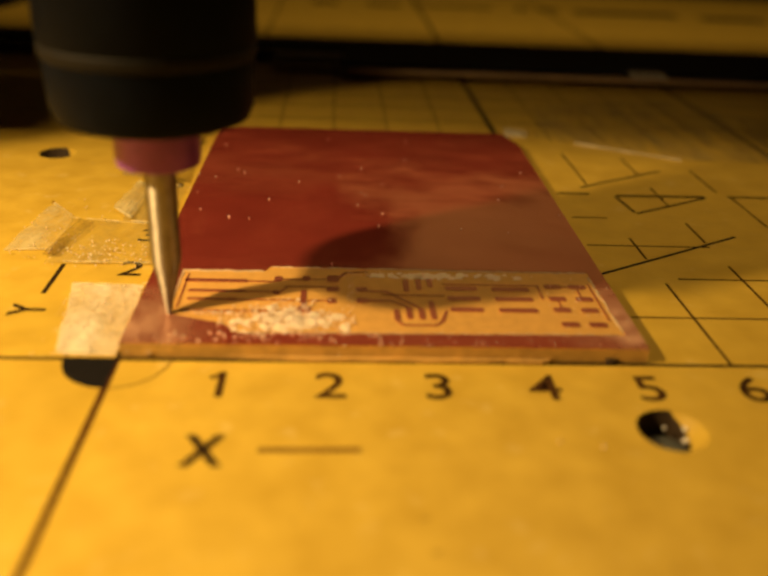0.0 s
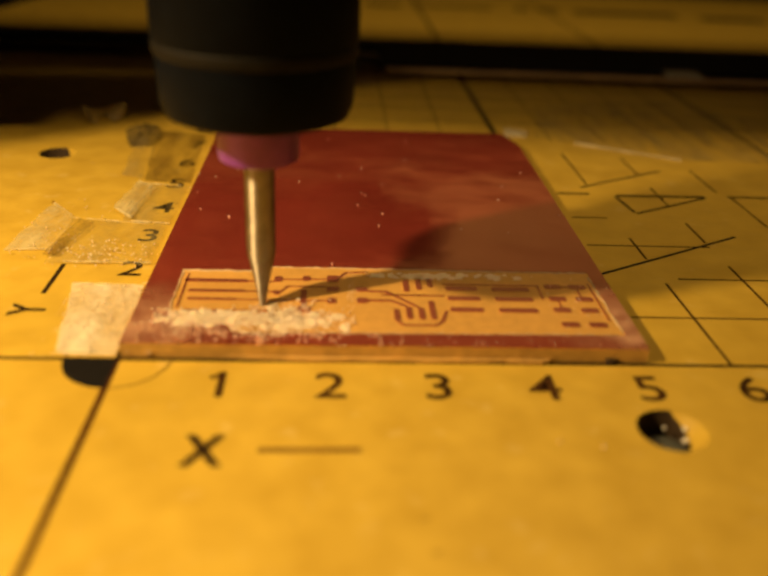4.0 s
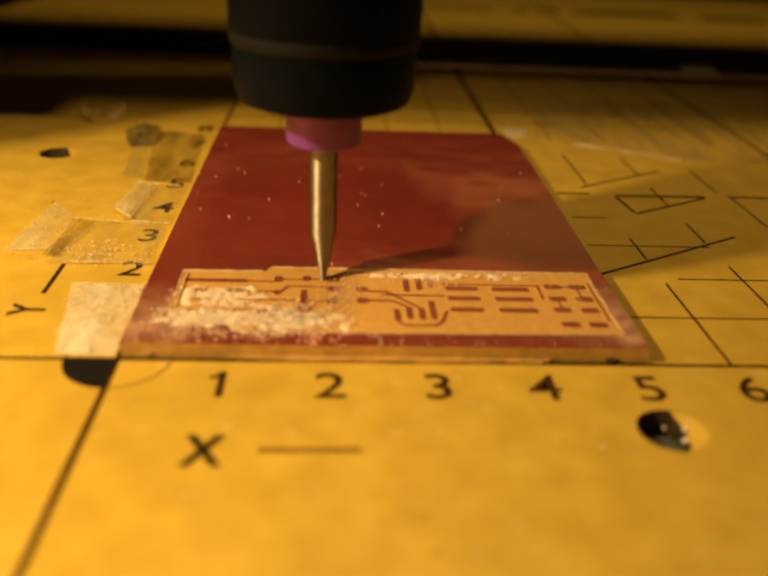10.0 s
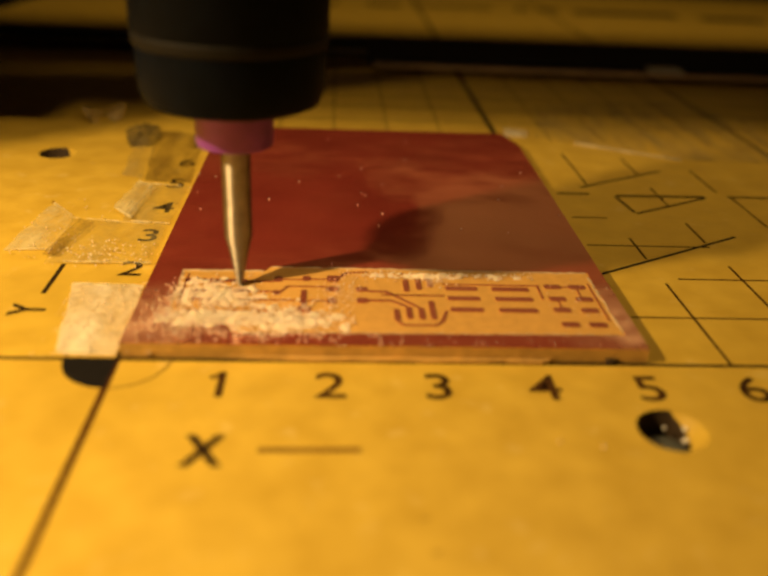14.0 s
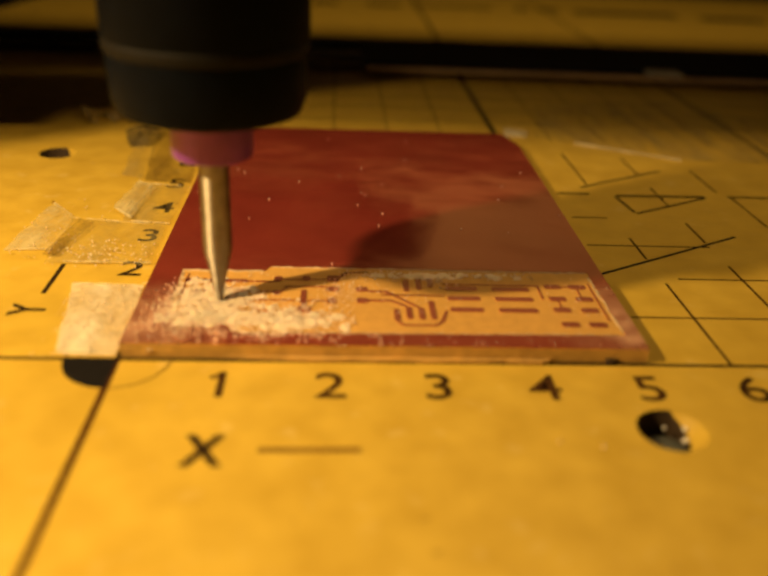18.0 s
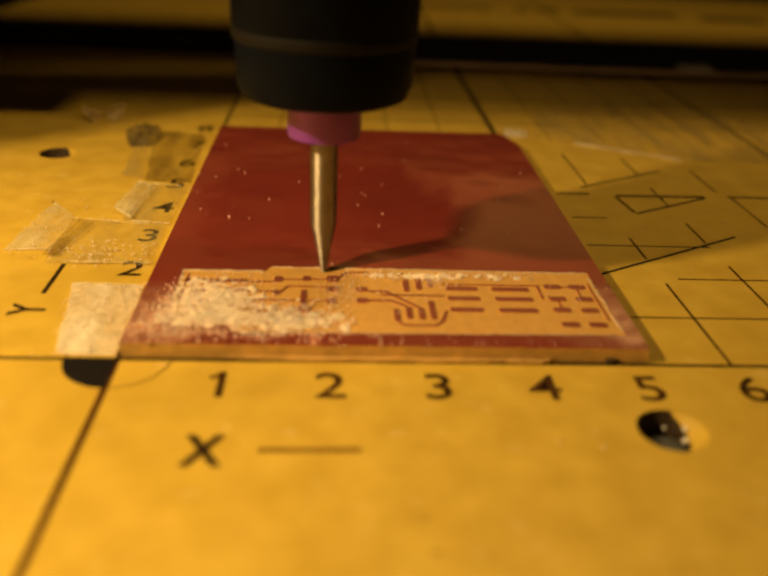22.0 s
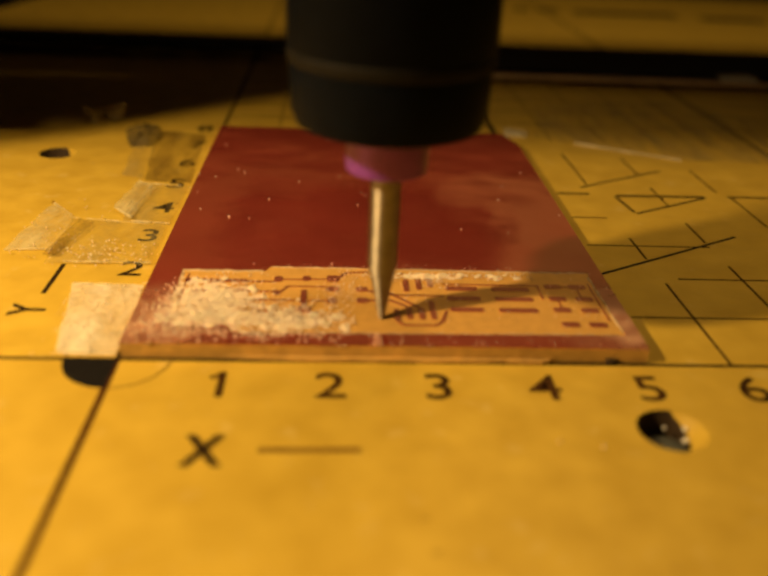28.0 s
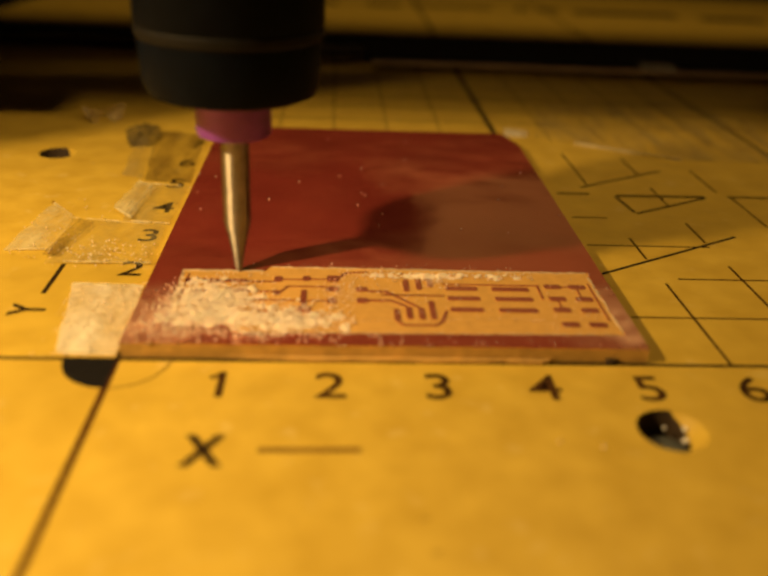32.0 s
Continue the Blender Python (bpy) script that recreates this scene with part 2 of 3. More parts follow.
def turned(profile, steps=48, x=0.0, y=0.0):
    """A turned solid from (radius, height) pairs, closed at both ends."""
    bm = bmesh.new()
    rings = []
    for r, z in profile:
        rings.append([bm.verts.new((x + r * math.cos(2 * math.pi * k / steps), y + r * math.sin(2 * math.pi * k / steps), z)) for k in range(steps)])
    for a, b in zip(rings, rings[1:]):
        for k in range(steps):
            bm.faces.new((a[k], a[(k + 1) % steps], b[(k + 1) % steps], b[k]))
    bm.faces.new(rings[0])
    bm.faces.new(rings[-1])
    return bm


def slab(outline, z0, z1):
    """An upright prism over an outline of (x, y) pairs."""
    bm = bmesh.new()
    low = [bm.verts.new((x, y, z0)) for x, y in outline]
    top = [bm.verts.new((x, y, z1)) for x, y in outline]
    n = len(outline)
    bm.faces.new(low)
    bm.faces.new(top)
    for k in range(n):
        bm.faces.new((low[k], low[(k + 1) % n], top[(k + 1) % n], top[k]))
    return bm


def stroke(x0, y0, x1, y1, width, z0=0.0, z1=0.004, bm=None):
    """A printed line with square ends."""
    d = Vector((x1 - x0, y1 - y0)).normalized() * width / 2
    nx, ny = -d.y, d.x
    own = slab([(x0 + nx, y0 + ny), (x0 - nx, y0 - ny), (x1 - nx, y1 - ny), (x1 + nx, y1 + ny)], z0, z1)
    return own if bm is None else merged(bm, own)


def arc(cx, cy, r, a0, a1, width, steps=24, z1=0.004):
    pts = [radians(a0 + (a1 - a0) * k / steps) for k in range(steps + 1)]
    outer = [(cx + (r + width / 2) * math.cos(a), cy + (r + width / 2) * math.sin(a)) for a in pts]
    inner = [(cx + (r - width / 2) * math.cos(a), cy + (r - width / 2) * math.sin(a)) for a in reversed(pts)]
    return slab(outer + inner, 0.0, z1)


# ---- the large structure ----
def sheet_with_holes(x0, y0, x1, y1, holes):
    """A flat sheet at z = 0 with round holes."""
    bm = bmesh.new()
    def loop(pts):
        vs = [bm.verts.new((x, y, 0)) for x, y in pts]
        return [bm.edges.new((vs[k], vs[(k + 1) % len(vs)])) for k in range(len(vs))]
    edges = loop([(x0, y0), (x1, y0), (x1, y1), (x0, y1)])
    for hx, hy, r in holes:
        edges += loop([(hx + r * math.cos(2 * math.pi * k / 32), hy + r * math.sin(2 * math.pi * k / 32)) for k in range(32)])
    bmesh.ops.triangle_fill(bm, edges=edges, use_beauty=True)
    return bm


HOLES = [(-2.43, 6.36, 0.29), (5.0, -1.08, 0.31)]
BX0, BX1, BY0, BY1 = -16.0, 24.0, -14.0, 31.0
bed = tagged(new("machine_bed"), "yellow lacquered machine bed printed with a centimetre grid", "machine bed", kind="structure")
part("bed_top", sheet_with_holes(BX0, BY0, BX1, BY1, HOLES), BED, bed)
part("bed_core", slab([(BX0, BY0), (BX1, BY0), (BX1, BY1), (BX0, BY1)], -1.2, -0.55), HOLE_DARK, bed)
for edge in ((BX0, BY0, BX1, BY0 + 0.3), (BX0, BY1 - 0.3, BX1, BY1), (BX0, BY0 + 0.3, BX0 + 0.3, BY1 - 0.3), (BX1 - 0.3, BY0 + 0.3, BX1, BY1 - 0.3)):
    part("bed_edge", box(edge[0], edge[1], -0.55, edge[2], edge[3], -0.002), HOLE_DARK, bed)
for hx, hy, r in HOLES:
    def ring(bm, f, z):
        return [bm.verts.new((hx + f * r * math.cos(2 * math.pi * k / 32), hy + f * r * math.sin(2 * math.pi * k / 32), z)) for k in range(32)]
    bm = bmesh.new()
    top, low = ring(bm, 1.0, 0.0), ring(bm, 0.72, -0.54)
    for k in range(32):
        bm.faces.new((top[k], top[(k + 1) % 32], low[(k + 1) % 32], low[k]))
    part("bore", bm, HOLE_DARK, bed, smooth=True)
    # the lit right side of the hole in bed colour; the dark bore gives the shaded side
    bm = bmesh.new()
    arcs = []
    for f, z in ((0.0, 0.0), (0.20, -0.05), (0.44, -0.12)):
        arcs.append([])
        for k in range(13):
            a, g = radians(-96 + 14 * k), math.sin(math.pi * (k + 0.3) / 12.6) ** 0.7
            arcs[-1].append(bm.verts.new((hx + (1 - f * g) * r * math.cos(a), hy + (1 - f * g) * r * math.sin(a), z * g)))
    for outer, inner in zip(arcs, arcs[1:]):
        for k in range(12):
            bm.faces.new((outer[k], outer[k + 1], inner[k + 1], inner[k]))
    part("lit_countersink", bm, BED, bed, smooth=True)

tagged(part("ground", box(-46, -41, -5.2, 46, 51, -1.25, 0.2), TABLE), "dark wooden workbench under the machine", "workbench", kind="structure")
for n, b in (("wall_north", (-46, 51, -5, 46, 52, 45)), ("wall_south", (-46, -42, -5, 46, -41, 45)),
             ("wall_west", (-47, -42, -5, -46, 52, 45)), ("wall_east", (46, -42, -5, 47, 52, 45)), ("ceiling", (-47, -42, 45, 47, 52, 46))):
    tagged(part(n, box(*b), WALL), "plain dark panel of the machine housing", n.split("_")[0], kind="structure")

# ---- print on the bed ----
def glyph(text, x, y, size, squeeze, name, mat=INK, turn=0.0, bold=0.0, label=""):
    """One printed character, lying on the bed, centred at x, y."""
    cu = bpy.data.curves.new("scratch", "FONT")
    cu.body, cu.align_x, cu.align_y, cu.size, cu.resolution_u, cu.offset = text, "CENTER", "CENTER", 1.0, 4, bold
    tmp = bpy.data.objects.new("scratch", cu)
    scene.collection.objects.link(tmp)
    me = tmp.to_mesh().copy()
    bpy.data.objects.remove(tmp)
    me.name = name
    me.transform(Matrix.Translation((x * CM, y * CM, 0.00005)) @ Matrix.Rotation(radians(turn), 4, "Z") @ Matrix.Diagonal((size * squeeze * CM, size * CM, CM, 1)))
    me.materials.append(mat)
    ob = new(name, me)
    ob.parent = bed
    return tagged(ob, label)


for k in range(1, 7):
    glyph(str(k), k + 0.02, -0.445, 0.60, 1.0 if k == 1 else 1.08, "printed_number", THIN_INK, bold=0.006)
part("number_flag", stroke(1.01, -0.255, 0.915, -0.315, 0.045), THIN_INK, bed)
for k in range(2, 9):
    glyph(str(k), -0.31, k, 0.56, 1.08, "printed_number", bold=0.005)
glyph("X", 1.0, -1.42, 0.55, 0.74, "printed_letter", bold=0.035)
glyph("Y", -1.13, 0.97, 0.50, 0.82, "printed_letter", turn=90, bold=0.02)
part("printed_dash", stroke(1.44, -1.39, 2.28, -1.38, 0.06), PALE_INK, bed)
part("printed_dash", stroke(-1.11, 1.35, -1.11, 2.11, 0.05), INK, bed)
part("axis_line", stroke(-12, 0.0, 20, 0.0, 0.045), INK, bed)
part("axis_line", stroke(0.0, -10, 0.0, -0.03, 0.062), BROWN_INK, bed)
part("axis_line", stroke(0.0, 0.03, 0.0, 29, 0.055), INK, bed)
quarter = [(0, 0)] + [(0.5 * math.cos(radians(a)), 0.5 * math.sin(radians(a))) for a in range(180, 271, 6)]
part("datum_quarter", slab(quarter, 0.0, 0.005), BLACK_INK, bed)
part("datum_arc", arc(0, 0, 0.5, 270, 360, 0.012), FADED_INK, bed)
part("datum_arc", arc(0, 0, 0.5, 90, 180, 0.012), FADED_INK, bed)
# grid lines: bold at every fifth centimetre, thin between; rubbed away where film has been pulled off
part("grid_line", stroke(5, 7.2, 5, 29, 0.10), INK, bed)
part("grid_line", stroke(5.42, 5, 5.92, 5, 0.055), INK, bed)
part("grid_line", stroke(6.33, 4.95, 7.72, 4.97, 0.075), INK, bed)
part("grid_line", stroke(8.1, 5, 20, 5, 0.055), INK, bed)
part("grid_line", stroke(9.86, 4.4, 9.74, 29, 0.075), INK, bed)
for x, y0, y1 in ((6, 0.03, 1.87), (6, 2.58, 3.26), (6, 5.45, 7.06), (7, 1.0, 2.4), (7, 3.15, 3.85), (7, 4.55, 5.35), (8, 0.03, 2.3), (8.15, 3.77, 5.05), (9, 0.03, 3.0), (8, 5.2, 6.3), (7, 6.0, 6.9)):
    part("grid_line", stroke(x, y0, x, y1, 0.030), THIN_INK, bed)
for y, x0, x1 in ((1, 5.3, 20), (2, 6.2, 20), (3, 5.35, 7.0), (4, 5.4, 5.9)):
    part("grid_line", stroke(x0, y, x1, y, 0.026), THIN_INK, bed)
for x in (1, 2, 3, 4, 6, 7, 8, 9):
    part("grid_line", stroke(x, 7.9, x, 15.5, 0.022), FADED_INK, bed)
for y in (9, 10, 11, 12, 13, 14):
    part("grid_line", stroke(0.03, y, 4.97, y, 0.03), FADED_INK, bed)
    part("grid_line", stroke(5.03, y, 12, y, 0.03), FADED_INK, bed)
# scored lines at thirty degrees
for x0, y0, x1, y1 in ((5.29, 2.11, 7.51, 3.38), (6.41, 4.2, 7.73, 4.94), (5.87, 5.3, 7.45, 6.22)):
    part("scored_line", stroke(x0, y0, x1, y1, 0.042), BLACK_INK, bed)
part("scored_line", stroke(6.30, 4.90, 6.39, 4.24, 0.045), INK, bed)
# unreadable print at the far edge
for x0, x1, y, h in ((1.16, 2.06, 25.4, 0.7), (3.1, 4.4, 25.3, 0.6), (4.8, 7.8, 25.5, 0.5), (8.7, 9.2, 25.6, 0.7), (9.6, 10.4, 25.7, 0.7), (10.9, 14.8, 25.3, 0.9), (15.6, 18.0, 24.8, 0.9)):
    part("print_bar", stroke(x0, y, x1, y, h), INK, bed)


# ---- adhesive film remnants on the bed ----
def film_patch(outline, mat, label, thick=0.022, lift=0.0, folds=(), edged=None):
    xs, ys = [p[0] for p in outline], [p[1] for p in outline]
    cx, cy = sum(xs) / len(xs), sum(ys) / len(ys)
    rim = []
    for k in range(len(outline)):
        (ax, ay), (bx, by) = outline[k], outline[(k + 1) % len(outline)]
        for s in range(6):
            f = s / 6
            rim.append((ax + (bx - ax) * f - cx + random.uniform(-0.02, 0.02), ay + (by - ay) * f - cy + random.uniform(-0.02, 0.02)))
    bm = bmesh.new()
    loops = []
    for f in (1.0, 0.75, 0.5, 0.25):
        loops.append([bm.verts.new((x * f, y * f, thick * (0.6 + random.random() * 0.9) if f < 1 else thick * 0.5)) for x, y in rim])
    for a, b in zip(loops, loops[1:]):
        for k in range(len(a)):
            bm.faces.new((a[k], a[(k + 1) % len(a)], b[(k + 1) % len(b)], b[k]))
    bm.faces.new(loops[-1])
    skirt = [bm.verts.new((x, y, 0.0)) for x, y in rim]
    for k in range(len(rim)):
        bm.faces.new((skirt[k], skirt[(k + 1) % len(rim)], loops[0][(k + 1) % len(rim)], loops[0][k]))
    ob = part("adhesive_film", bm, mat, smooth=True)
    ob.location = (cx * CM, cy * CM, (0.006 + lift) * CM)
    sides = len(outline)
    # pale strokes paint the highlight along every other edge of the film
    for side in range(0, sides, 2) if edged or mat in (FILM, WHITE_FILM) else ():
        (ax, ay), (bx, by) = rim[6 * side], rim[6 * side + 5]
        part("rim_or_fold", stroke(ax * 0.97, ay * 0.97, bx * 0.97, by * 0.97, random.uniform(0.004, 0.011), thick * 0.3, thick * 1.25), RIM_FOLD, ob, "pale stroke for the highlight on the film's edge")
    for f in folds:
        (ax, ay), (bx, by), (dx, dy), (gx, gy) = (rim[6 * k] for k in range(4))
        part("rim_or_fold", stroke((ax + (bx - ax) * f) * 0.94, (ay + (by - ay) * f) * 0.94, (gx + (dx - gx) * f) * 0.94, (gy + (dy - gy) * f) * 0.94, 0.012, thick * 0.3, thick * 1.6), RIM_FOLD, ob, "pale fold")
    return tagged(ob, label, "tape piece", "film remnants on the bed")


film_patch([(-1.81, 4.07), (-1.39, 3.56), (-1.37, 2.49), (-1.93, 2.46)], FILM, "milky wrinkled adhesive film stuck to the yellow bed")
film_patch([(-1.39, 3.50), (-0.14, 3.33), (-0.10, 2.1), (-1.32, 2.1)], CLEAR_FILM, "dusty adhesive film remnant under the printed numbers", lift=0.012, edged=True)
film_patch([(-1.29, 3.46), (-1.09, 3.28), (-1.23, 2.3), (-1.40, 2.3)], SMOKY_FILM, "folded darker strip of dusty adhesive film", lift=0.03)
film_patch([(-0.86, 4.97), (-0.54, 4.70), (-0.65, 3.48), (-0.96, 3.86)], FILM, "milky creased strip of adhesive film on the bed", lift=0.03, folds=(0.80,))
film_patch([(-0.87, 5.00), (-0.10, 4.90), (-0.13, 3.38), (-0.76, 3.47)], CLEAR_FILM, "clear adhesive film with pale edges beside the circuit board", edged=True)
film_patch([(-0.86, 1.6), (-0.06, 1.56), (-0.03, 0.06), (-0.60, 0.08)], WHITE_FILM, "whitish dusty adhesive film beside the circuit board corner")
film_patch([(-1.05, 7.75), (-0.25, 7.6), (-0.12, 5.05), (-0.79, 5.09), (-0.95, 6.34)], SMOKY_FILM, "smoky brown adhesive film lying over printed numbers")
film_patch([(-1.35, 7.0), (-0.98, 6.9), (-0.84, 5.2), (-1.16, 5.3)], CLEAR_FILM, "thin clear film strip on the bed")
film_patch([(-1.39, 6.75), (-1.62, 7.6), (-1.40, 8.05), (-1.12, 7.9), (-0.96, 7.26), (-1.04, 6.85)], GREY_FILM, "dark grey curl of dirty film on the bed", thick=0.10)


def film_curl(x, y, radius, width, label):
    """A narrow strip of film that has curled up into an open ring and lies on its edge."""
    bm, rows = bmesh.new(), []
    for k in range(29):
        a = radians(-40 + 300 * k / 28)
        r = radius * (1 + 0.18 * math.sin(3.1 * a) + random.uniform(-0.04, 0.04))
        lean = 0.10 * math.sin(a * 1.7)
        rows.append([bm.verts.new((r * math.cos(a) * 1.15 + lean * v, r * math.sin(a), width * v * (0.8 + 0.25 * math.sin(2.3 * a)))) for v in (0, 0.33, 0.66, 1)])
    for p, q in zip(rows, rows[1:]):
        for v in range(3):
            bm.faces.new((p[v], q[v], q[v + 1], p[v + 1]))
    bmesh.ops.solidify(bm, geom=bm.faces[:], thickness=0.012)
    ob = part("adhesive_film", bm, WHITE_FILM, smooth=True)
    ob.location = (x * CM, y * CM, 0.004 * CM)
    return tagged(ob, label, "tape piece", "film remnants on the bed")


film_curl(-2.23, 8.45, 0.26, 0.24, "crumpled whitish film curl standing on the bed")
clear_sheet = film_patch([(6.35, 7.72), (8.0, 6.86), (9.66, 6.79), (10.9, 9.6), (9.4, 11.2), (6.2, 10.4), (5.75, 8.1)], CLEAR_FILM, "large clear sheet of adhesive film on the bed")
sx, sy = clear_sheet.location.x / CM, clear_sheet.location.y / CM
part("film_ridge", stroke(6.38 - sx, 7.70 - sy, 8.05 - sx, 6.82 - sy, 0.03, -0.006, 0.03), WHITE_FILM, clear_sheet, "pale raised film edge")
film_patch([(5.22, 8.57), (5.67, 8.48), (5.60, 8.04), (5.18, 8.06)], WHITE_FILM, "whitish film scrap behind the circuit board")


# ---- circuit board ----
BW, BL, BT = 5.12, 7.62, 0.155
pcb = thing("circuit_board", 0.02, 0.03, 0.008, "copper-clad circuit board blank with milled tracks, lying on the bed", "circuit board")
outline = [(0, 0), (BW, 0), (BW + 0.06, 6.95), (BW - 0.13, BL), (0, BL)]
part("substrate", slab(outline, 0, BT - 0.008), GLASS_EPOXY, pcb, "yellowish glass epoxy core")
rng = random.Random(31)
lip = [(1.0 + 0.18 * k, (-0.045 + rng.uniform(-0.018, 0.012)) * min(1, 0.12 + k / 4)) for k in range(18)]
part("resin_lip", slab(lip + [(4.19, -0.001), (0.95, -0.001)], 0.0, 0.035), GLASS_EPOXY, pcb, "ragged resin along the lower edge")
# a small dark piece at the foot of the front edge
part("resin_lip", slab([(4.7, -0.001), (4.72, -0.03), (4.77, -0.038), (4.81, -0.02), (4.83, -0.001)], 0.0, 0.045), HOLE_DARK, pcb, "small dark piece on the lower edge")
WX0, WX1, WY0, WY1 = 0.35, 4.97, 0.27, 1.72
TOP0, TOP1 = BT - 0.008, BT
part("milled_floor", box(WX0 - 0.05, WY0 - 0.05, TOP0 - 0.01, WX1 + 0.08, WY1 + 0.12, TOP0 + 0.002), MILLED, pcb, "pale milled epoxy")


def foil(name, outline):
    part(name, slab(outline, TOP0, TOP1 + 0.001), COPPER if name == "copper_foil" else TRACK_COPPER, pcb)


foil("copper_foil", [(0, WY1 - 0.06), (1.24, WY1 - 0.06), (1.30, WY1 + 0.06), (WX1, WY1 + 0.04), (BW + 0.02, WY1 + 0.03), (BW + 0.06, 6.95), (BW - 0.13, BL), (0, BL)])
foil("copper_foil", [(0, 0), (BW, 0), (BW + 0.01, WY0), (1.1, WY0 - 0.05), (0.9, 0.42), (WX0, 0.60), (0, 0.60)])
foil("copper_foil", [(0, 0.60), (WX0, 0.60), (WX0 - 0.03, WY1 - 0.06), (0, WY1 - 0.06)])
foil("copper_foil", [(WX1, WY0), (BW + 0.01, WY0), (BW + 0.02, WY1 + 0.03), (WX1, WY1 + 0.04)])


def pad(x0, y0, x1, y1):
    w = 0.02
    if x0 > 2.45:
        x0, y0, x1, y1 = x0 + 0.025, y0 - 0.045, x1 + 0.025, y1 - 0.045
    foil("copper_track", [(x0 + w, y0), (x1 - w, y0), (x1, y0 + w), (x1, y1 - w), (x1 - w, y1), (x0 + w, y1), (x0, y1 - w), (x0, y0 + w)])


for x0, x1 in ((3.22, 3.58), (3.74, 4.16)):
    for y in (1.28, 1.04, 0.78):
        pad(x0, y, x1, y + 0.10)
for x, y in ((4.35, 1.36), (4.63, 1.36), (4.34, 1.06), (4.64, 1.06), (4.33, 0.80), (4.63, 0.80), (4.34, 0.48), (4.63, 0.48)):
    pad(x, y, x + 0.19, y + 0.11)
for x, y0, y1 in ((2.62, 0.56, 0.82), (2.75, 0.60, 0.88), (2.88, 0.60, 0.86), (3.0, 0.60, 1.02), (2.76, 1.23, 1.54), (2.90, 1.28, 1.55), (3.03, 1.35, 1.57), (1.665, 0.78, 1.19)):
    pad(x, y0, x + 0.065, y1)
for x0, y0, x1, y1 in ((2.26, 1.17, 2.39, 1.28), (2.26, 0.90, 2.39, 1.02), (1.36, 1.38, 1.45, 1.52), (1.67, 1.41, 1.76, 1.54), (1.94, 1.40, 2.08, 1.56), (1.37, 1.07, 1.45, 1.17), (1.94, 1.16, 2.08, 1.28),
                       (1.95, 0.88, 2.05, 1.01), (1.64, 0.67, 1.79, 0.80), (0.39, 1.35, 1.08, 1.43), (0.46, 1.11, 1.08, 1.17), (0.48, 0.92, 1.00, 0.97), (2.5, 1.13, 3.2, 1.16)):
    pad(x0, y0, x1, y1)
for x0, y0, x1, y1 in ((3.20, 1.42, 4.30, 1.445), (4.26, 1.10, 4.285, 1.42), (4.86, 0.62, 4.88, 1.50), (4.52, 1.40, 4.63, 1.425), (4.70, 1.17, 4.72, 1.36), (4.42, 0.91, 4.44, 1.06), (0.40, 0.74, 0.42, 1.55), (1.45, 1.435, 1.67, 1.46), (1.76, 1.45, 1.94, 1.475), (1.08, 1.37, 1.36, 1.40), (1.08, 1.12, 1.38, 1.15), (1.00, 0.93, 1.64, 0.955), (1.52, 1.26, 1.94, 1.285), (1.73, 0.93, 1.95, 0.955), (0.46, 0.67, 1.50, 0.70)):
    dx, dy = (0.025, -0.045) if x0 > 2.45 else (0.0, 0.0)
    foil("copper_track", [(x0 + dx, y0 + dy), (x1 + dx, y0 + dy), (x1 + dx, y1 + dy), (x0 + dx, y1 + dy)])
foil("copper_track", [(1.44, 1.14), (1.45, 1.17), (1.51, 1.285), (1.54, 1.285), (1.53, 1.26), (1.46, 1.13)])
foil("copper_track", [(2.08, 1.48), (2.16, 1.62), (2.40, 1.66), (2.40, 1.69), (2.14, 1.65), (2.06, 1.52)])
foil("copper_track", [(2.39, 0.99), (2.63, 0.99), (2.80, 0.855), (2.78, 0.825), (2.62, 0.945), (2.39, 0.945)])
foil("copper_track", [(2.39, 1.20), (2.60, 1.20), (2.92, 0.84), (2.90, 0.81), (2.58, 1.16), (2.39, 1.16)])
foil("copper_track", [(2.66, 0.515), (2.72, 0.415), (3.07, 0.415), (3.16, 0.515), (3.22, 0.755), (3.19, 0.755), (3.12, 0.535), (3.05, 0.445), (2.74, 0.445), (2.69, 0.525)])

# pale burrs that the cutter has raised along the rim of the milled field: one ragged ridge a side
rng = random.Random(47)
for x0, y0, x1, y1, width in ((0.33, WY1 - 0.07, 1.23, WY1 - 0.07, 0.045), (1.31, WY1 + 0.045, 3.0, WY1 + 0.035, 0.028), (3.0, WY1 + 0.03, 4.95, WY1 + 0.02, 0.04), (4.95, 1.64, 4.965, 0.34, 0.035), (0.34, 0.66, 0.34, 1.62, 0.03), (1.2, 0.235, 4.9, 0.28, 0.025)):
    bm, rows, steps = bmesh.new(), [], max(8, int(math.hypot(x1 - x0, y1 - y0) / 0.05))
    along = Vector((x1 - x0, y1 - y0)).normalized()
    for k in range(steps + 1):
        f, w, off = k / steps, width * rng.uniform(0.25, 0.7), rng.uniform(-0.01, 0.01)
        px, py = x0 + (x1 - x0) * f - along.y * off, y0 + (y1 - y0) * f + along.x * off
        rows.append([bm.verts.new((px - along.y * w * v, py + along.x * w * v, z)) for v, z in ((-1, TOP0), (-0.4, TOP1 + rng.uniform(0, 0.008)), (0.4, TOP1 + rng.uniform(0, 0.008)), (1, TOP0))])
    for p, q in zip(rows, rows[1:]):
        for v in range(3):
            bm.faces.new((p[v], q[v], q[v + 1], p[v + 1]))
    part("burr", bm, BURR, pcb, "pale raised burr", smooth=True)


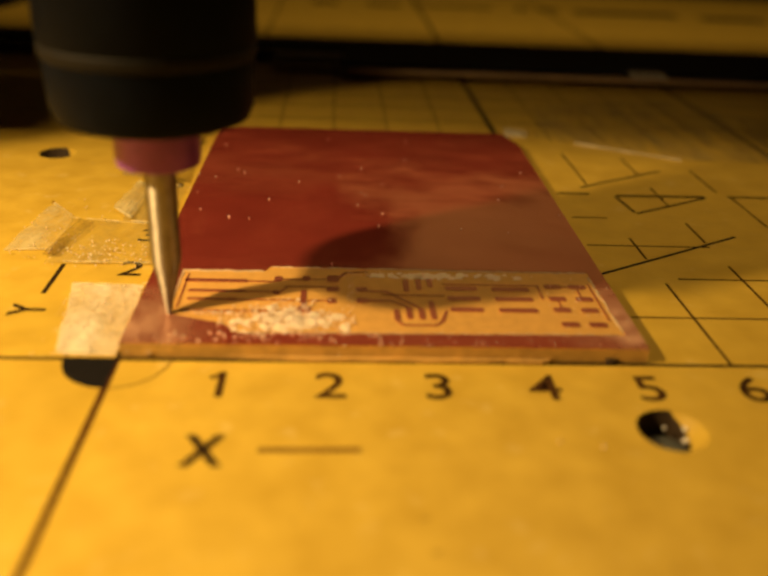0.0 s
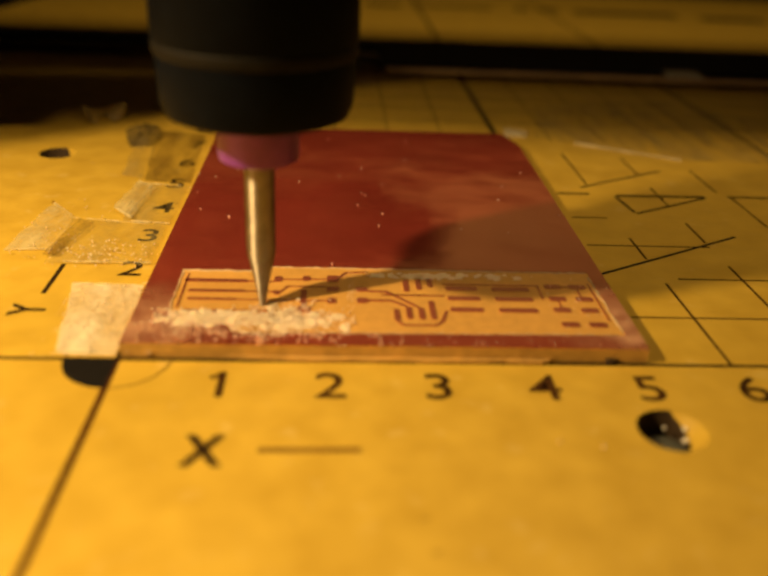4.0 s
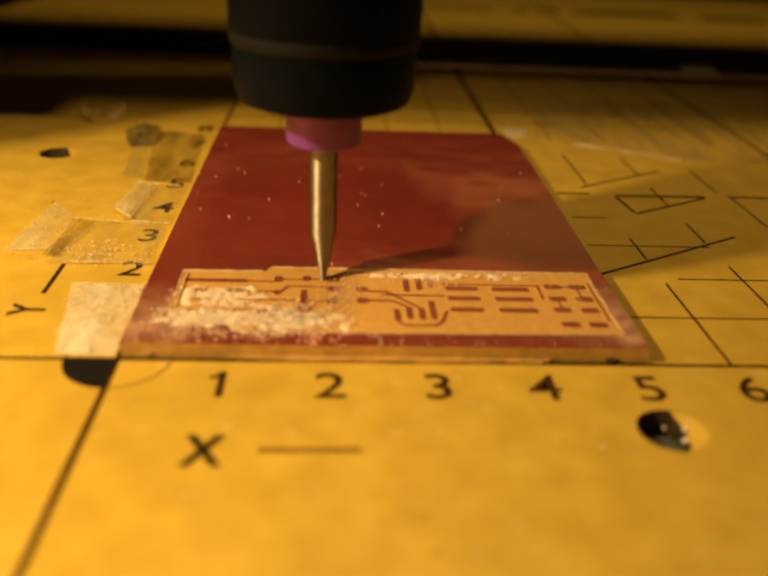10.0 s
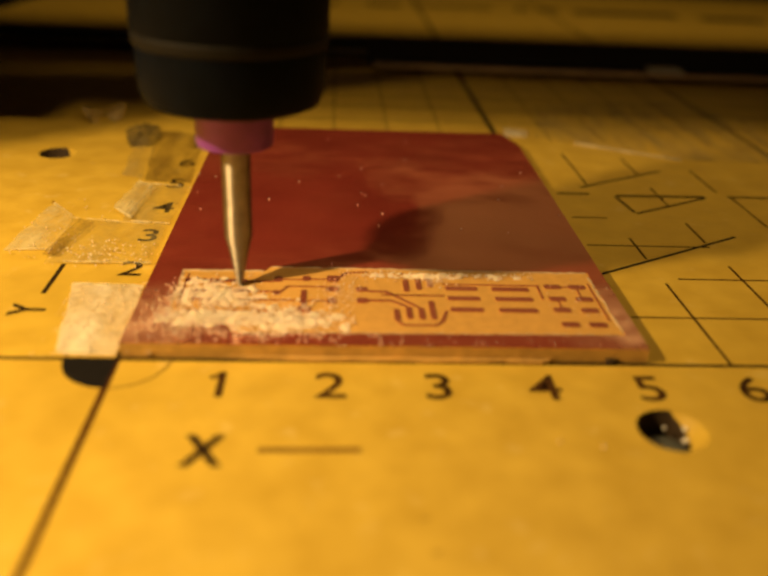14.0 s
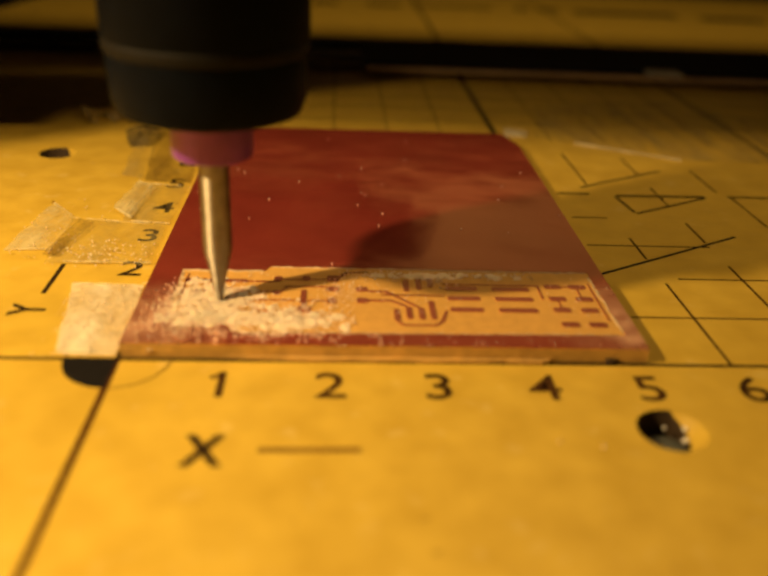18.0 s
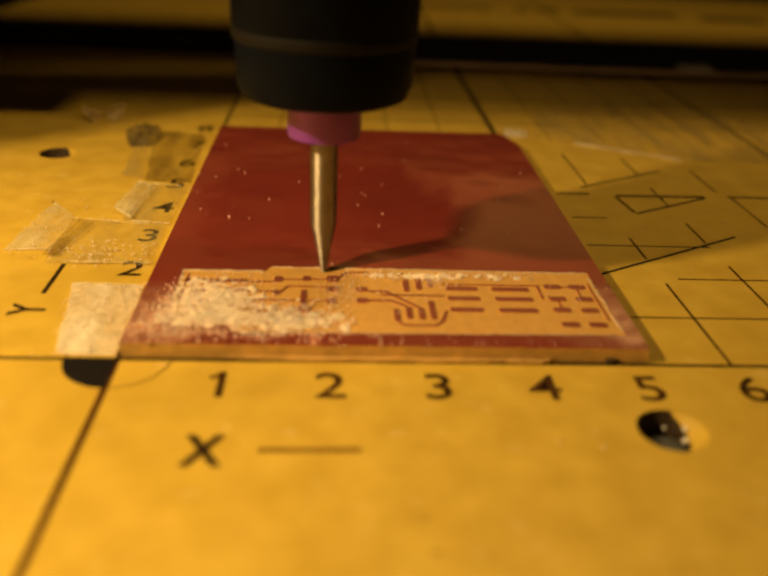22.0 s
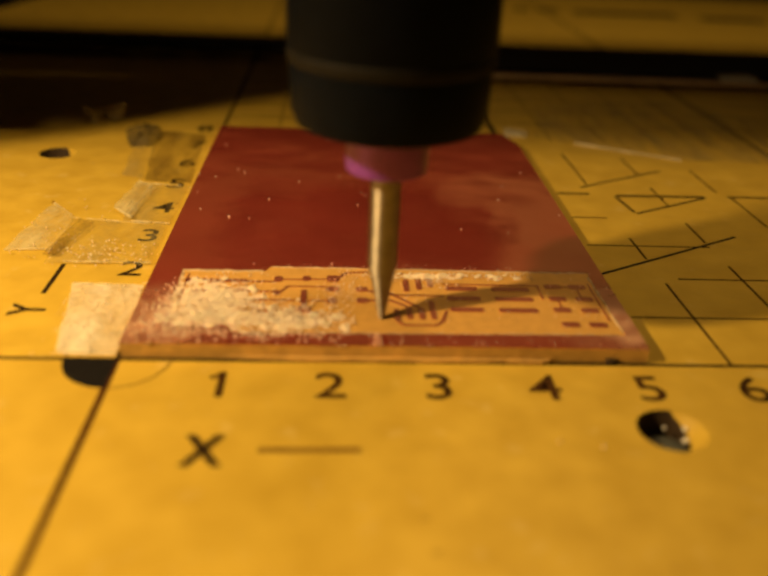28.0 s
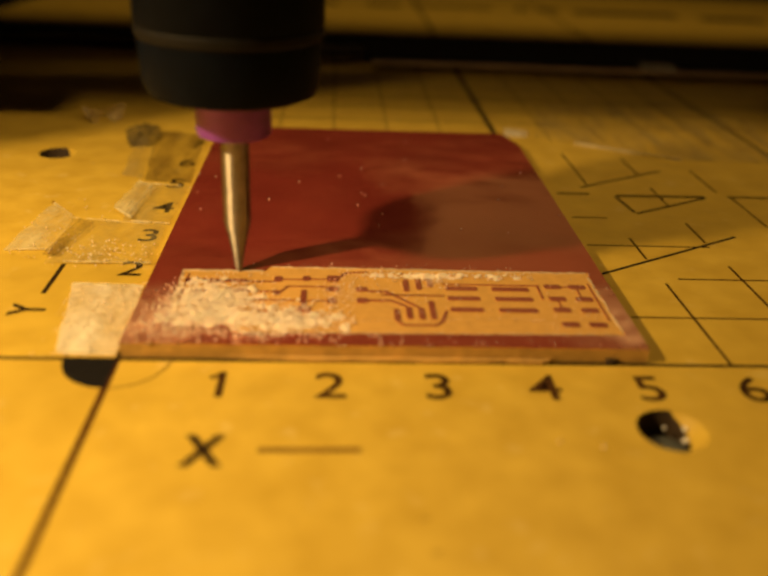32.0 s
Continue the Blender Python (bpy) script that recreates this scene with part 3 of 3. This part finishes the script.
# ---- epoxy dust ----
def grains(boxes, count, low, high, seed, mound, flat=0.35):
    """Loose chips: small uneven blocks strewn over rectangles (x0, y0, x1, y1)."""
    rng = random.Random(seed)
    verts, faces = [], []
    areas = [(b[2] - b[0]) * (b[3] - b[1]) for b in boxes]
    for _ in range(int(count * (1.75 if mound else 1.15))):
        x0, y0, x1, y1 = rng.choices(boxes, areas)[0]
        gx, gy = rng.gauss((x0 + x1) / 2, (x1 - x0) / 3.2), rng.gauss((y0 + y1) / 2, (y1 - y0) / 3.2)
        gx, gy = min(max(gx, x0 - 0.1), x1 + 0.1), min(max(gy, y0 - 0.08), y1 + 0.08)
        s = rng.uniform(low, high) ** 1.2 * (1.8 if mound else 2.1)
        gz, start = rng.uniform(0.2, 1.6) * s * flat, len(verts)
        spin = Euler((rng.uniform(0, 6), rng.uniform(0, 6), rng.uniform(0, 6))).to_matrix()
        for sx, sy, sz in ((1, 0, 0), (-1, 0, 0), (0, 1, 0), (0, -1, 0), (0, 0, 1), (0, 0, -1)):
            v = spin @ Vector((sx, sy * rng.uniform(0.5, 1), sz * rng.uniform(0.4, 0.9))) * s
            verts.append(((gx + v.x) * CM, (gy + v.y) * CM, (gz + v.z) * CM))
        for a, b, c in ((0, 2, 4), (2, 1, 4), (1, 3, 4), (3, 0, 4), (2, 0, 5), (1, 2, 5), (3, 1, 5), (0, 3, 5)):
            faces.append((start + a, start + b, start + c))
    for x0, y0, x1, y1 in boxes[:1] if count > 100 and mound else ():
        # a low crumbly mound under the chips
        step, start, high = 0.03, len(verts), {}
        nx, ny = int((x1 - x0) / step) + 5, int((y1 - y0) / step) + 5
        for j in range(ny):
            for i in range(nx):
                px, py = x0 + (i - 2) * step, y0 + (j - 2) * step
                off = ((2 * px - x0 - x1) / (x1 - x0 + 0.1)) ** 2 + ((2 * py - y0 - y1) / (y1 - y0 + 0.1)) ** 2
                lump = noise.noise(Vector((px * 9 + seed, py * 9, seed))) + 0.6 * noise.noise(Vector((px * 24, py * 24, seed)))
                gz = 0.016 * (1 - off) + 0.040 * lump - 0.015
                high[i, j] = gz
                verts.append(((px + rng.uniform(-0.01, 0.01)) * CM, (py + rng.uniform(-0.01, 0.01)) * CM, max(gz + rng.uniform(-0.006, 0.006), -0.01) * CM))
        for j in range(ny - 1):
            for i in range(nx - 1):
                if max(high[i, j], high[i + 1, j], high[i, j + 1], high[i + 1, j + 1]) > 0:
                    a = start + j * nx + i
                    faces.append((a, a + 1, a + nx + 1, a + nx))
    me = bpy.data.meshes.new("milling_dust")
    me.from_pydata(verts, [], faces)
    me.materials.append(DUST)
    me.polygons.foreach_set("use_smooth", [True] * len(me.polygons))
    return me


SURFACE = 0.168


def dust(boxes, count, low, high, seed, label, mound=True):
    ob = new("milling_dust", grains(boxes, count, low, high, seed, mound))
    ob.location = (0, 0, SURFACE * CM)
    return tagged(ob, label, "dust", "milling dust", "stuff")


HEAP, SPRINKLE = "pale heap of epoxy milling dust on the copper board", "loose pale chips strewn over the copper board"
dust([(1.0, 0.30, 2.15, 0.75), (1.3, 0.35, 1.9, 0.9)], 420, 0.008, 0.024, 1, HEAP)
dust([(0.55, 0.60, 1.1, 0.68)], 60, 0.006, 0.016, 2, HEAP)
specks = dust([(0.1, 1.9, 5.0, 6.9)], 28, 0.0135, 0.0195, 3, SPRINKLE, False)
specks.data.materials[0] = SPECK
dust([(0.12, 0.06, 2.4, 0.26)], 46, 0.011, 0.024, 9, SPRINKLE)
dust([(2.3, 0.05, 5.0, 0.25), (4.3, 0.4, 5.0, 1.5)], 40, 0.008, 0.016, 4, SPRINKLE)
ob = dust([(-1.25, 2.05, -0.12, 2.7)], 150, 0.009, 0.021, 5, "pale chips caught on the adhesive film", False)
ob.location.z = 0.03 * CM
ob = dust([(-1.8, 2.3, -1.0, 4.1)], 60, 0.008, 0.018, 6, "pale chips caught on the milky film", False)
ob.location.z = 0.03 * CM
ob = dust([(-0.7, 0.1, -0.05, 1.5)], 170, 0.008, 0.019, 7, "pale chips on the whitish film", False)
ob.location.z = 0.03 * CM
dust([(2.18, 0.85, 2.28, 1.55), (2.2, 1.55, 2.7, 1.66)], 110, 0.006, 0.012, 10, SPRINKLE, False)
dust([(2.5, 1.60, 4.2, 1.66)], 120, 0.005, 0.010, 29, SPRINKLE)
ob = dust([(3.93, -1.28, 3.97, -1.25), (4.3, -1.34, 4.34, -1.31)], 4, 0.016, 0.022, 8, "single pale chips on the yellow bed")
ob.location.z = 0.006 * CM
# (rise time, boxes, count): chips thrown up as the cutter passes
THROWN = []
for when, boxes, count, low, high, seed in (
        (0.6, [(0.35, 0.48, 1.2, 0.66)], 130, 0.008, 0.022, 11),
        (1.6, [(0.30, 0.42, 0.9, 0.68), (0.2, 0.15, 1.0, 0.4)], 130, 0.008, 0.022, 12),
        (3.0, [(0.35, 0.40, 1.6, 0.70), (1.0, 0.1, 2.0, 0.35)], 130, 0.008, 0.022, 13),
        (5.0, [(2.2, 1.5, 3.0, 1.75), (2.0, 1.0, 2.3, 1.6)], 70, 0.006, 0.016, 14),
        (6.4, [(0.4, 0.7, 1.2, 0.95), (3.0, 1.35, 3.3, 1.6)], 130, 0.008, 0.02, 15),
        (7.6, [(0.4, 0.85, 1.3, 1.1), (1.9, 0.7, 2.25, 1.4)], 120, 0.008, 0.02, 16),
        (8.6, [(0.4, 1.0, 1.3, 1.25), (2.9, 1.55, 4.2, 1.70)], 150, 0.008, 0.02, 17),
        (10.2, [(0.3, 0.5, 1.0, 1.2), (2.2, 1.45, 2.8, 1.75)], 130, 0.008, 0.02, 18),
        (11.6, [(0.4, 1.1, 1.0, 1.45), (0.15, 0.4, 0.5, 1.2)], 150, 0.008, 0.022, 19),
        (12.8, [(0.4, 0.7, 1.3, 1.0), (0.1, 0.2, 0.6, 0.7), (0.5, 0.6, 1.35, 1.5)], 200, 0.007, 0.018, 20),
        (14.2, [(0.5, 0.95, 1.2, 1.3), (2.2, 0.8, 3.3, 1.6)], 90, 0.006, 0.016, 21),
        (16.6, [(0.3, 0.55, 1.2, 1.1)], 170, 0.008, 0.024, 22),
        (18.2, [(0.4, 0.6, 1.4, 1.0), (0.1, 0.1, 0.5, 0.8), (0.5, 0.35, 2.0, 0.75)], 220, 0.007, 0.020, 23),
        (19.4, [(0.25, 0.6, 0.9, 1.25), (0.2, 0.15, 1.2, 0.4), (0.5, 1.2, 1.3, 1.6)], 150, 0.007, 0.020, 24),
        (22.2, [(1.2, 1.72, 4.9, 1.9)], 40, 0.006, 0.013, 25),
        (24.4, [(3.2, 0.55, 4.9, 0.8)], 30, 0.006, 0.014, 26),
        (28.0, [(3.0, 0.56, 3.5, 0.60), (3.4, 0.58, 4.1, 0.63), (1.6, 0.5, 2.9, 0.54)], 90, 0.004, 0.009, 27),
        (29.0, [(4.05, 0.55, 4.25, 0.62), (4.2, 0.40, 4.4, 0.55), (4.4, 0.30, 4.95, 0.34)], 70, 0.004, 0.009, 28)):
    THROWN.append((when, dust(boxes, count, low, high, seed, HEAP if count > 60 else SPRINKLE, seed in (11, 12, 13, 16, 17, 19, 22))))


# ---- screws ----
screw = thing("countersunk_screw", 4.98, -1.08, -0.16, "steel countersunk screw sunk in the bed", "screw", "bed screws")
part("screw_head", turned([(0.12, -0.28), (0.14, -0.16), (0.20, -0.06), (0.20, -0.045), (0.15, -0.03), (0.06, -0.05)], 32), DARK_HEAD, screw, smooth=True)
# white beads stand in for the bright glints on the screw
for gx, gy, gr in ((0.19, 0.12, 0.026), (0.14, -0.03, 0.030), (0.04, 0.20, 0.014)):
    part("glint", turned([(gr * 0.6, gx * 0.3 + 0.01), (gr, gx * 0.3 + 0.03), (gr * 0.5, gx * 0.3 + 0.05)], 10, gx, gy), SPECK, screw, "white bead in place of a glint on the screw", smooth=True)
screw2 = thing("countersunk_screw", -2.43, 6.36, -0.30, "dark steel screw deep in its hole in the bed", "screw", "bed screws")
part("screw_head", turned([(0.10, -0.2), (0.12, -0.06), (0.12, -0.03), (0.05, -0.045)], 32), STEEL_DARK, screw2, smooth=True)

# ---- spindle: origin at the cutter's tip ----
spindle = thing("milling_spindle", 0.38, 0.64, 0.16, "black spindle with a purple collet nut and an engraving cutter", "milling spindle")
SHIFT, BACK = -0.01, 0.12
part("cutter_shank", turned([(0.143, 0.52), (0.150, 0.58), (0.150, 1.70)], 40, SHIFT, BACK), STEEL, spindle, "worn round steel shank", smooth=True)
bm = turned([(0.028, 0.0), (0.036, 0.03), (0.066, 0.20), (0.106, 0.38), (0.143, 0.524)], 40)
for v in bm.verts:
    f = 1 - v.co.z / 0.524
    v.co.x += SHIFT * (1 - f)
    v.co.y += BACK * (1 - f)
part("cutter_cone", bm, STEEL, spindle, "tapered cutting end", smooth=True)
part("collet_nut", turned([(0.17, 1.59), (0.35, 1.54), (0.385, 1.56), (0.395, 1.62), (0.395, 2.23)], 56, SHIFT, BACK), PURPLE, spindle, "purple anodised collet nut", smooth=True)
part("nose", turned([(0.42, 2.02), (0.77, 1.98), (0.86, 2.02), (0.905, 2.14), (0.918, 2.5), (0.918, 2.56)], 64, SHIFT, BACK), BLACK, spindle, smooth=True)
part("seam_ring", turned([(0.918, 2.56), (0.940, 2.585), (0.945, 2.66), (0.93, 2.68)], 64, SHIFT, BACK), RUBBED, spindle, "rubbed bright seam", smooth=True)
part("body", turned([(0.93, 2.68), (0.945, 2.71), (0.945, 3.56), (0.945, 3.58)], 64, SHIFT, BACK), BLACK_SATIN, spindle, smooth=True)
part("clamp_collar", turned([(1.00, 3.58), (1.03, 3.6), (1.03, 5.53), (1.0, 5.58)], 64, SHIFT, BACK), BLACK, spindle, smooth=True)
part("motor", turned([(1.0, 5.58), (1.4, 5.63), (1.45, 5.73), (1.45, 10.4), (1.3, 10.6)], 48, SHIFT, BACK), BLACK, spindle, smooth=True)
for sx in (-0.5, 0.5):
    part("clamp_screw", turned([(0.05, 3.36), (0.085, 3.38), (0.085, 3.44), (0.05, 3.46)], 20, sx, -0.80), BRIGHT_STEEL, spindle, "bright screw head", smooth=True)

# ---- gantry: its shadow bar, unseen light blockers and mirrored panels slide with the spindle along y ----
gantry = thing("machine_gantry", 0.0, 10.75, 0.0, "low black shadow bar with unseen light blockers and mirrored panels above it", "gantry")
# black bar put where the beam's shadow band crosses the bed
part("shadow_bar", box(-26, 3.80, 0.22, 34, 5.15, 0.32, 0.03), BLACK, gantry, "low black bar in place of the beam's shadow")
# added out of view: keeps the overhead fill off the far bed
part("light_blocker", box(-26, -3.9, 11.4, 34, 2.0, 11.8, 0.05), BLACK, gantry)
# added reflectors out of view: they make the pale veil on the copper
LEAN = pose(0, 20.2, 9.4, -36)
bm = box(-14.0, 0.0, -1.3, 1.09, 0.5, 24.0, 0.05)
bmesh.ops.transform(bm, matrix=LEAN, verts=bm.verts)
part("mirrored_panel", bm, BROWN_VEIL, gantry, "unseen brown panel mirrored in the copper")
bm = box(1.1, 0.0, 0.0, 28, 0.5, 24.0, 0.05)
bmesh.ops.transform(bm, matrix=LEAN, verts=bm.verts)
part("mirrored_panel", bm, PALE_VEIL, gantry, "unseen pale panel mirrored in the copper")
# unseen strip with teeth, added to cast the jagged rear edge of the left shadow
blind = part("shadow_blind", box(-26, -3.4, 3.3, -1.55, -2.1, 3.4, 0.02), BLACK, gantry)
for k in range(9):
    cx = -8.6 + 0.80 * k + random.uniform(-0.2, 0.2)
    part("blind_tooth", box(cx, -2.15, 3.3, cx + random.uniform(0.15, 0.4), -2.11 + random.uniform(0.1, 0.45), 3.42, 0.02), BLACK, blind)
carriage = thing("spindle_carriage", 0.4, 10.75, 0.0, "black carriage that holds the spindle on its beam", "carriage")
for x0, z0, x1, z1 in ((-2.3, 2.22, 1.75, 2.62), (-2.6, 2.62, 2.85, 3.85)):
    part("carriage_block", box(x0, -1.05, z0, x1, -0.3, z1, 0.05), BLACK, carriage)
# unseen plates of uneven width, added to shape the dark reflection in the copper
for x0, z0, x1, z1 in ((-2.45, 2.18, 2.1, 2.40), (-3.0, 2.48, 2.3, 2.68), (-2.8, 2.68, 3.5, 3.10), (-3.2, 3.12, 3.4, 3.40), (-2.9, 3.42, 3.2, 3.95)):
    zm, j = (z0 + z1) / 2, random.uniform(0.12, 0.3)
    bm = slab([(x0 + j, z0), (x1 - 0.22, z0), (x1 - 0.07, z0 + 0.04), (x1, zm - 0.05), (x1 - 0.3, zm + 0.06), (x1 - 0.9, z1), (x0 + 0.3, z1), (x0, zm)], 1.07, 1.22)
    bmesh.ops.transform(bm, matrix=pose(0, 0, 0, 90), verts=bm.verts)
    part("mirrored_edge", bm, BLACK, carriage)
# strips out of view, added for the pale smears mirrored in the copper
for x0, z0, x1, z1 in ((0.3, 2.44, 1.7, 2.50), (-2.2, 2.70, -1.0, 2.80), (-0.2, 3.0, 0.9, 3.06), (-2.6, 3.30, -1.7, 3.44)):
    part("carriage_strip", box(x0, -1.29, z0, x1, -1.225, z1, 0.02), ALUMINIUM, carriage, "dull aluminium strip")
# black plate that thickens the shadow band to the right of the spindle
part("carriage_shadow", slab([(1.8, 1.95), (9.0, 1.85), (16.0, 1.70), (16.0, 3.79), (1.8, 3.79)], 0.20, 0.33), BLACK, carriage, "black plate in place of the carriage's shadow")
part("foot_strip", slab([(1.9, 1.62), (16.0, 1.36), (16.0, 1.66), (1.9, 1.92)], 0.18, 0.26), STRIP_WOOD, carriage, "worn light brown edge strip")
part("foot_tab", box(8.55, 1.50, 0.27, 9.35, 2.05, 0.36, 0.03), ALUMINIUM, carriage, "dull aluminium tab")
# brown piece coloured as the lit strip of bed beside the shadow band
part("foot_tab", box(0.15, 2.60, 0.20, 1.78, 3.30, 0.30, 0.03), LIT_STRIP, carriage, "brown strip in place of lit bed")

# ---- unseen plate on a post, added and shaped to shade the far left of the bed ----
guard = thing("side_shade", -8.0, 2.0, 0.0, "unseen black plate added to shade the far left of the bed", "guard plate")
part("shade_plate", slab([(-8.03, -2.2), (-0.69, -1.6), (1.24, -1.0), (1.94, -0.53), (2.63, 0.16), (3.6, 1.08), (5.07, 2.05), (4.15, 2.23), (3.27, 2.0), (2.58, 1.86), (0.97, 1.63), (-8.03, 1.36)], 5.5, 5.6), BLACK_SATIN, guard)
part("shade_post", box(-7.83, -1.30, 0.004, -7.43, -0.90, 5.5, 0.03), BLACK_SATIN, guard)

# ---- low black block at the far left of the bed ----
stop = thing("far_black_block", -11.5, 22.5, 0.0, "low black block at the far left of the bed", "end stop")
part("block", slab([(-4, -3.6), (2.6, -3.3), (3.6, 3.4), (-4, 3.4)], 0.0, 0.9), BLACK, stop)

ROWS_TOOL = [
    (0.0, 0.38, 0.64, 0.16), (0.3, 0.72, 0.65, 0.16), (0.5, 1.07, 0.72, 0.16), (0.7, 1.25, 0.78, 0.16), (0.9, 1.31, 0.84, 0.16), (1.0, 1.28, 0.87, 0.16),
    (1.2, 0.87, 0.66, 0.16), (1.5, 0.41, 0.59, 0.16), (1.8, 0.72, 0.65, 0.16), (2.0, 1.14, 0.66, 0.16), (2.2, 1.23, 0.69, 0.16), (2.5, 0.84, 0.81, 0.16),
    (2.7, 0.39, 0.73, 0.16), (3.0, 0.74, 0.76, 0.16), (3.5, 1.09, 0.77, 0.16), (4.0, 1.30, 0.86, 0.16), (4.4, 0.70, 0.84, 0.16), (4.8, 0.60, 0.92, 0.16),
    (5.0, 0.90, 0.94, 0.16), (5.2, 1.20, 0.96, 0.42), (5.5, 1.27, 0.98, 0.46), (5.7, 1.28, 0.95, 0.28), (5.9, 1.28, 0.93, 0.16), (6.0, 1.29, 0.95, 0.16),
    (6.2, 1.18, 0.86, 0.16), (6.5, 0.61, 0.84, 0.16), (6.8, 0.71, 1.02, 0.16), (7.0, 1.03, 1.11, 0.16), (7.1, 1.23, 1.15, 0.16), (7.4, 1.66, 1.19, 0.16),
    (7.5, 1.65, 1.18, 0.16), (7.7, 1.44, 1.16, 0.16), (8.0, 1.03, 1.10, 0.16), (8.3, 0.47, 1.12, 0.16), (8.5, 0.71, 1.21, 0.16), (8.6, 0.89, 1.29, 0.16),
    (9.0, 1.56, 1.37, 0.16), (9.5, 2.25, 1.65, 0.16), (10.0, 1.92, 1.48, 0.16), (10.5, 1.36, 1.41, 0.16), (11.0, 0.44, 1.42, 0.16), (11.5, 0.58, 0.78, 0.16),
    (12.0, 1.28, 0.87, 0.16), (12.5, 0.45, 0.84, 0.16), (13.0, 1.27, 1.14, 0.16), (13.5, 0.60, 1.13, 0.16), (14.0, 1.02, 1.31, 0.16), (14.5, 1.53, 1.42, 0.16),
    (15.0, 1.00, 1.52, 0.16), (15.5, 0.50, 1.42, 0.16), (16.0, 1.00, 1.00, 0.16), (16.5, 0.45, 0.95, 0.16), (17.0, 0.91, 1.45, 0.16), (17.5, 0.35, 1.43, 0.16),
    (18.0, 0.85, 0.92, 0.16), (18.5, 1.21, 0.94, 0.16), (19.0, 0.42, 0.97, 0.16), (19.5, 0.42, 0.95, 0.16), (20.0, 0.41, 1.00, 0.40), (20.3, 0.34, 1.60, 0.50),
    (20.5, 0.36, 1.48, 0.48), (20.6, 0.42, 1.44, 0.38), (20.8, 0.50, 1.50, 0.20), (21.0, 0.63, 1.58, 0.16), (21.5, 1.33, 1.65, 0.16), (22.0, 1.92, 1.70, 0.16),
    (22.5, 2.89, 1.78, 0.16), (23.0, 3.90, 1.77, 0.16), (23.5, 4.89, 1.76, 0.16), (24.0, 5.00, 0.88, 0.16), (24.5, 4.59, 0.56, 0.16), (25.0, 3.81, 0.73, 0.16),
    (25.5, 3.34, 0.67, 0.16), (26.0, 2.50, 0.62, 0.16), (26.5, 1.60, 0.56, 0.16), (26.9, 0.95, 0.52, 0.16), (27.2, 1.00, 0.51, 0.16), (27.5, 1.52, 0.52, 0.16),
    (28.0, 2.53, 0.60, 0.16), (28.5, 3.55, 0.58, 0.16), (29.0, 4.62, 0.61, 0.16), (29.3, 5.02, 0.74, 0.16), (29.6, 4.98, 1.25, 0.16), (30.0, 4.86, 1.81, 0.16),
    (30.4, 4.08, 1.83, 0.16), (30.8, 3.28, 1.82, 0.16), (31.2, 2.45, 1.79, 0.16), (31.6, 1.69, 1.75, 0.16), (32.0, 0.97, 1.68, 0.16),
]


def motions():
    walk(spindle, [(t, pose(x * CM, y * CM, z * CM)) for t, x, y, z in ROWS_TOOL])
    walk(carriage, [(t, pose(x * CM, (y + 10.1) * CM, 0)) for t, x, y, z in ROWS_TOOL])
    walk(gantry, [(t, pose(0, (y + 10.1) * CM, 0)) for t, x, y, z in ROWS_TOOL])
    for when, ob in THROWN:
        low, up = pose(0, 0, 0.06 * CM), pose(0, 0, SURFACE * CM)
        walk(ob, [(0.0, low), (when - 0.5, low), (when + 0.5, up), (32.0, up)])


motions()
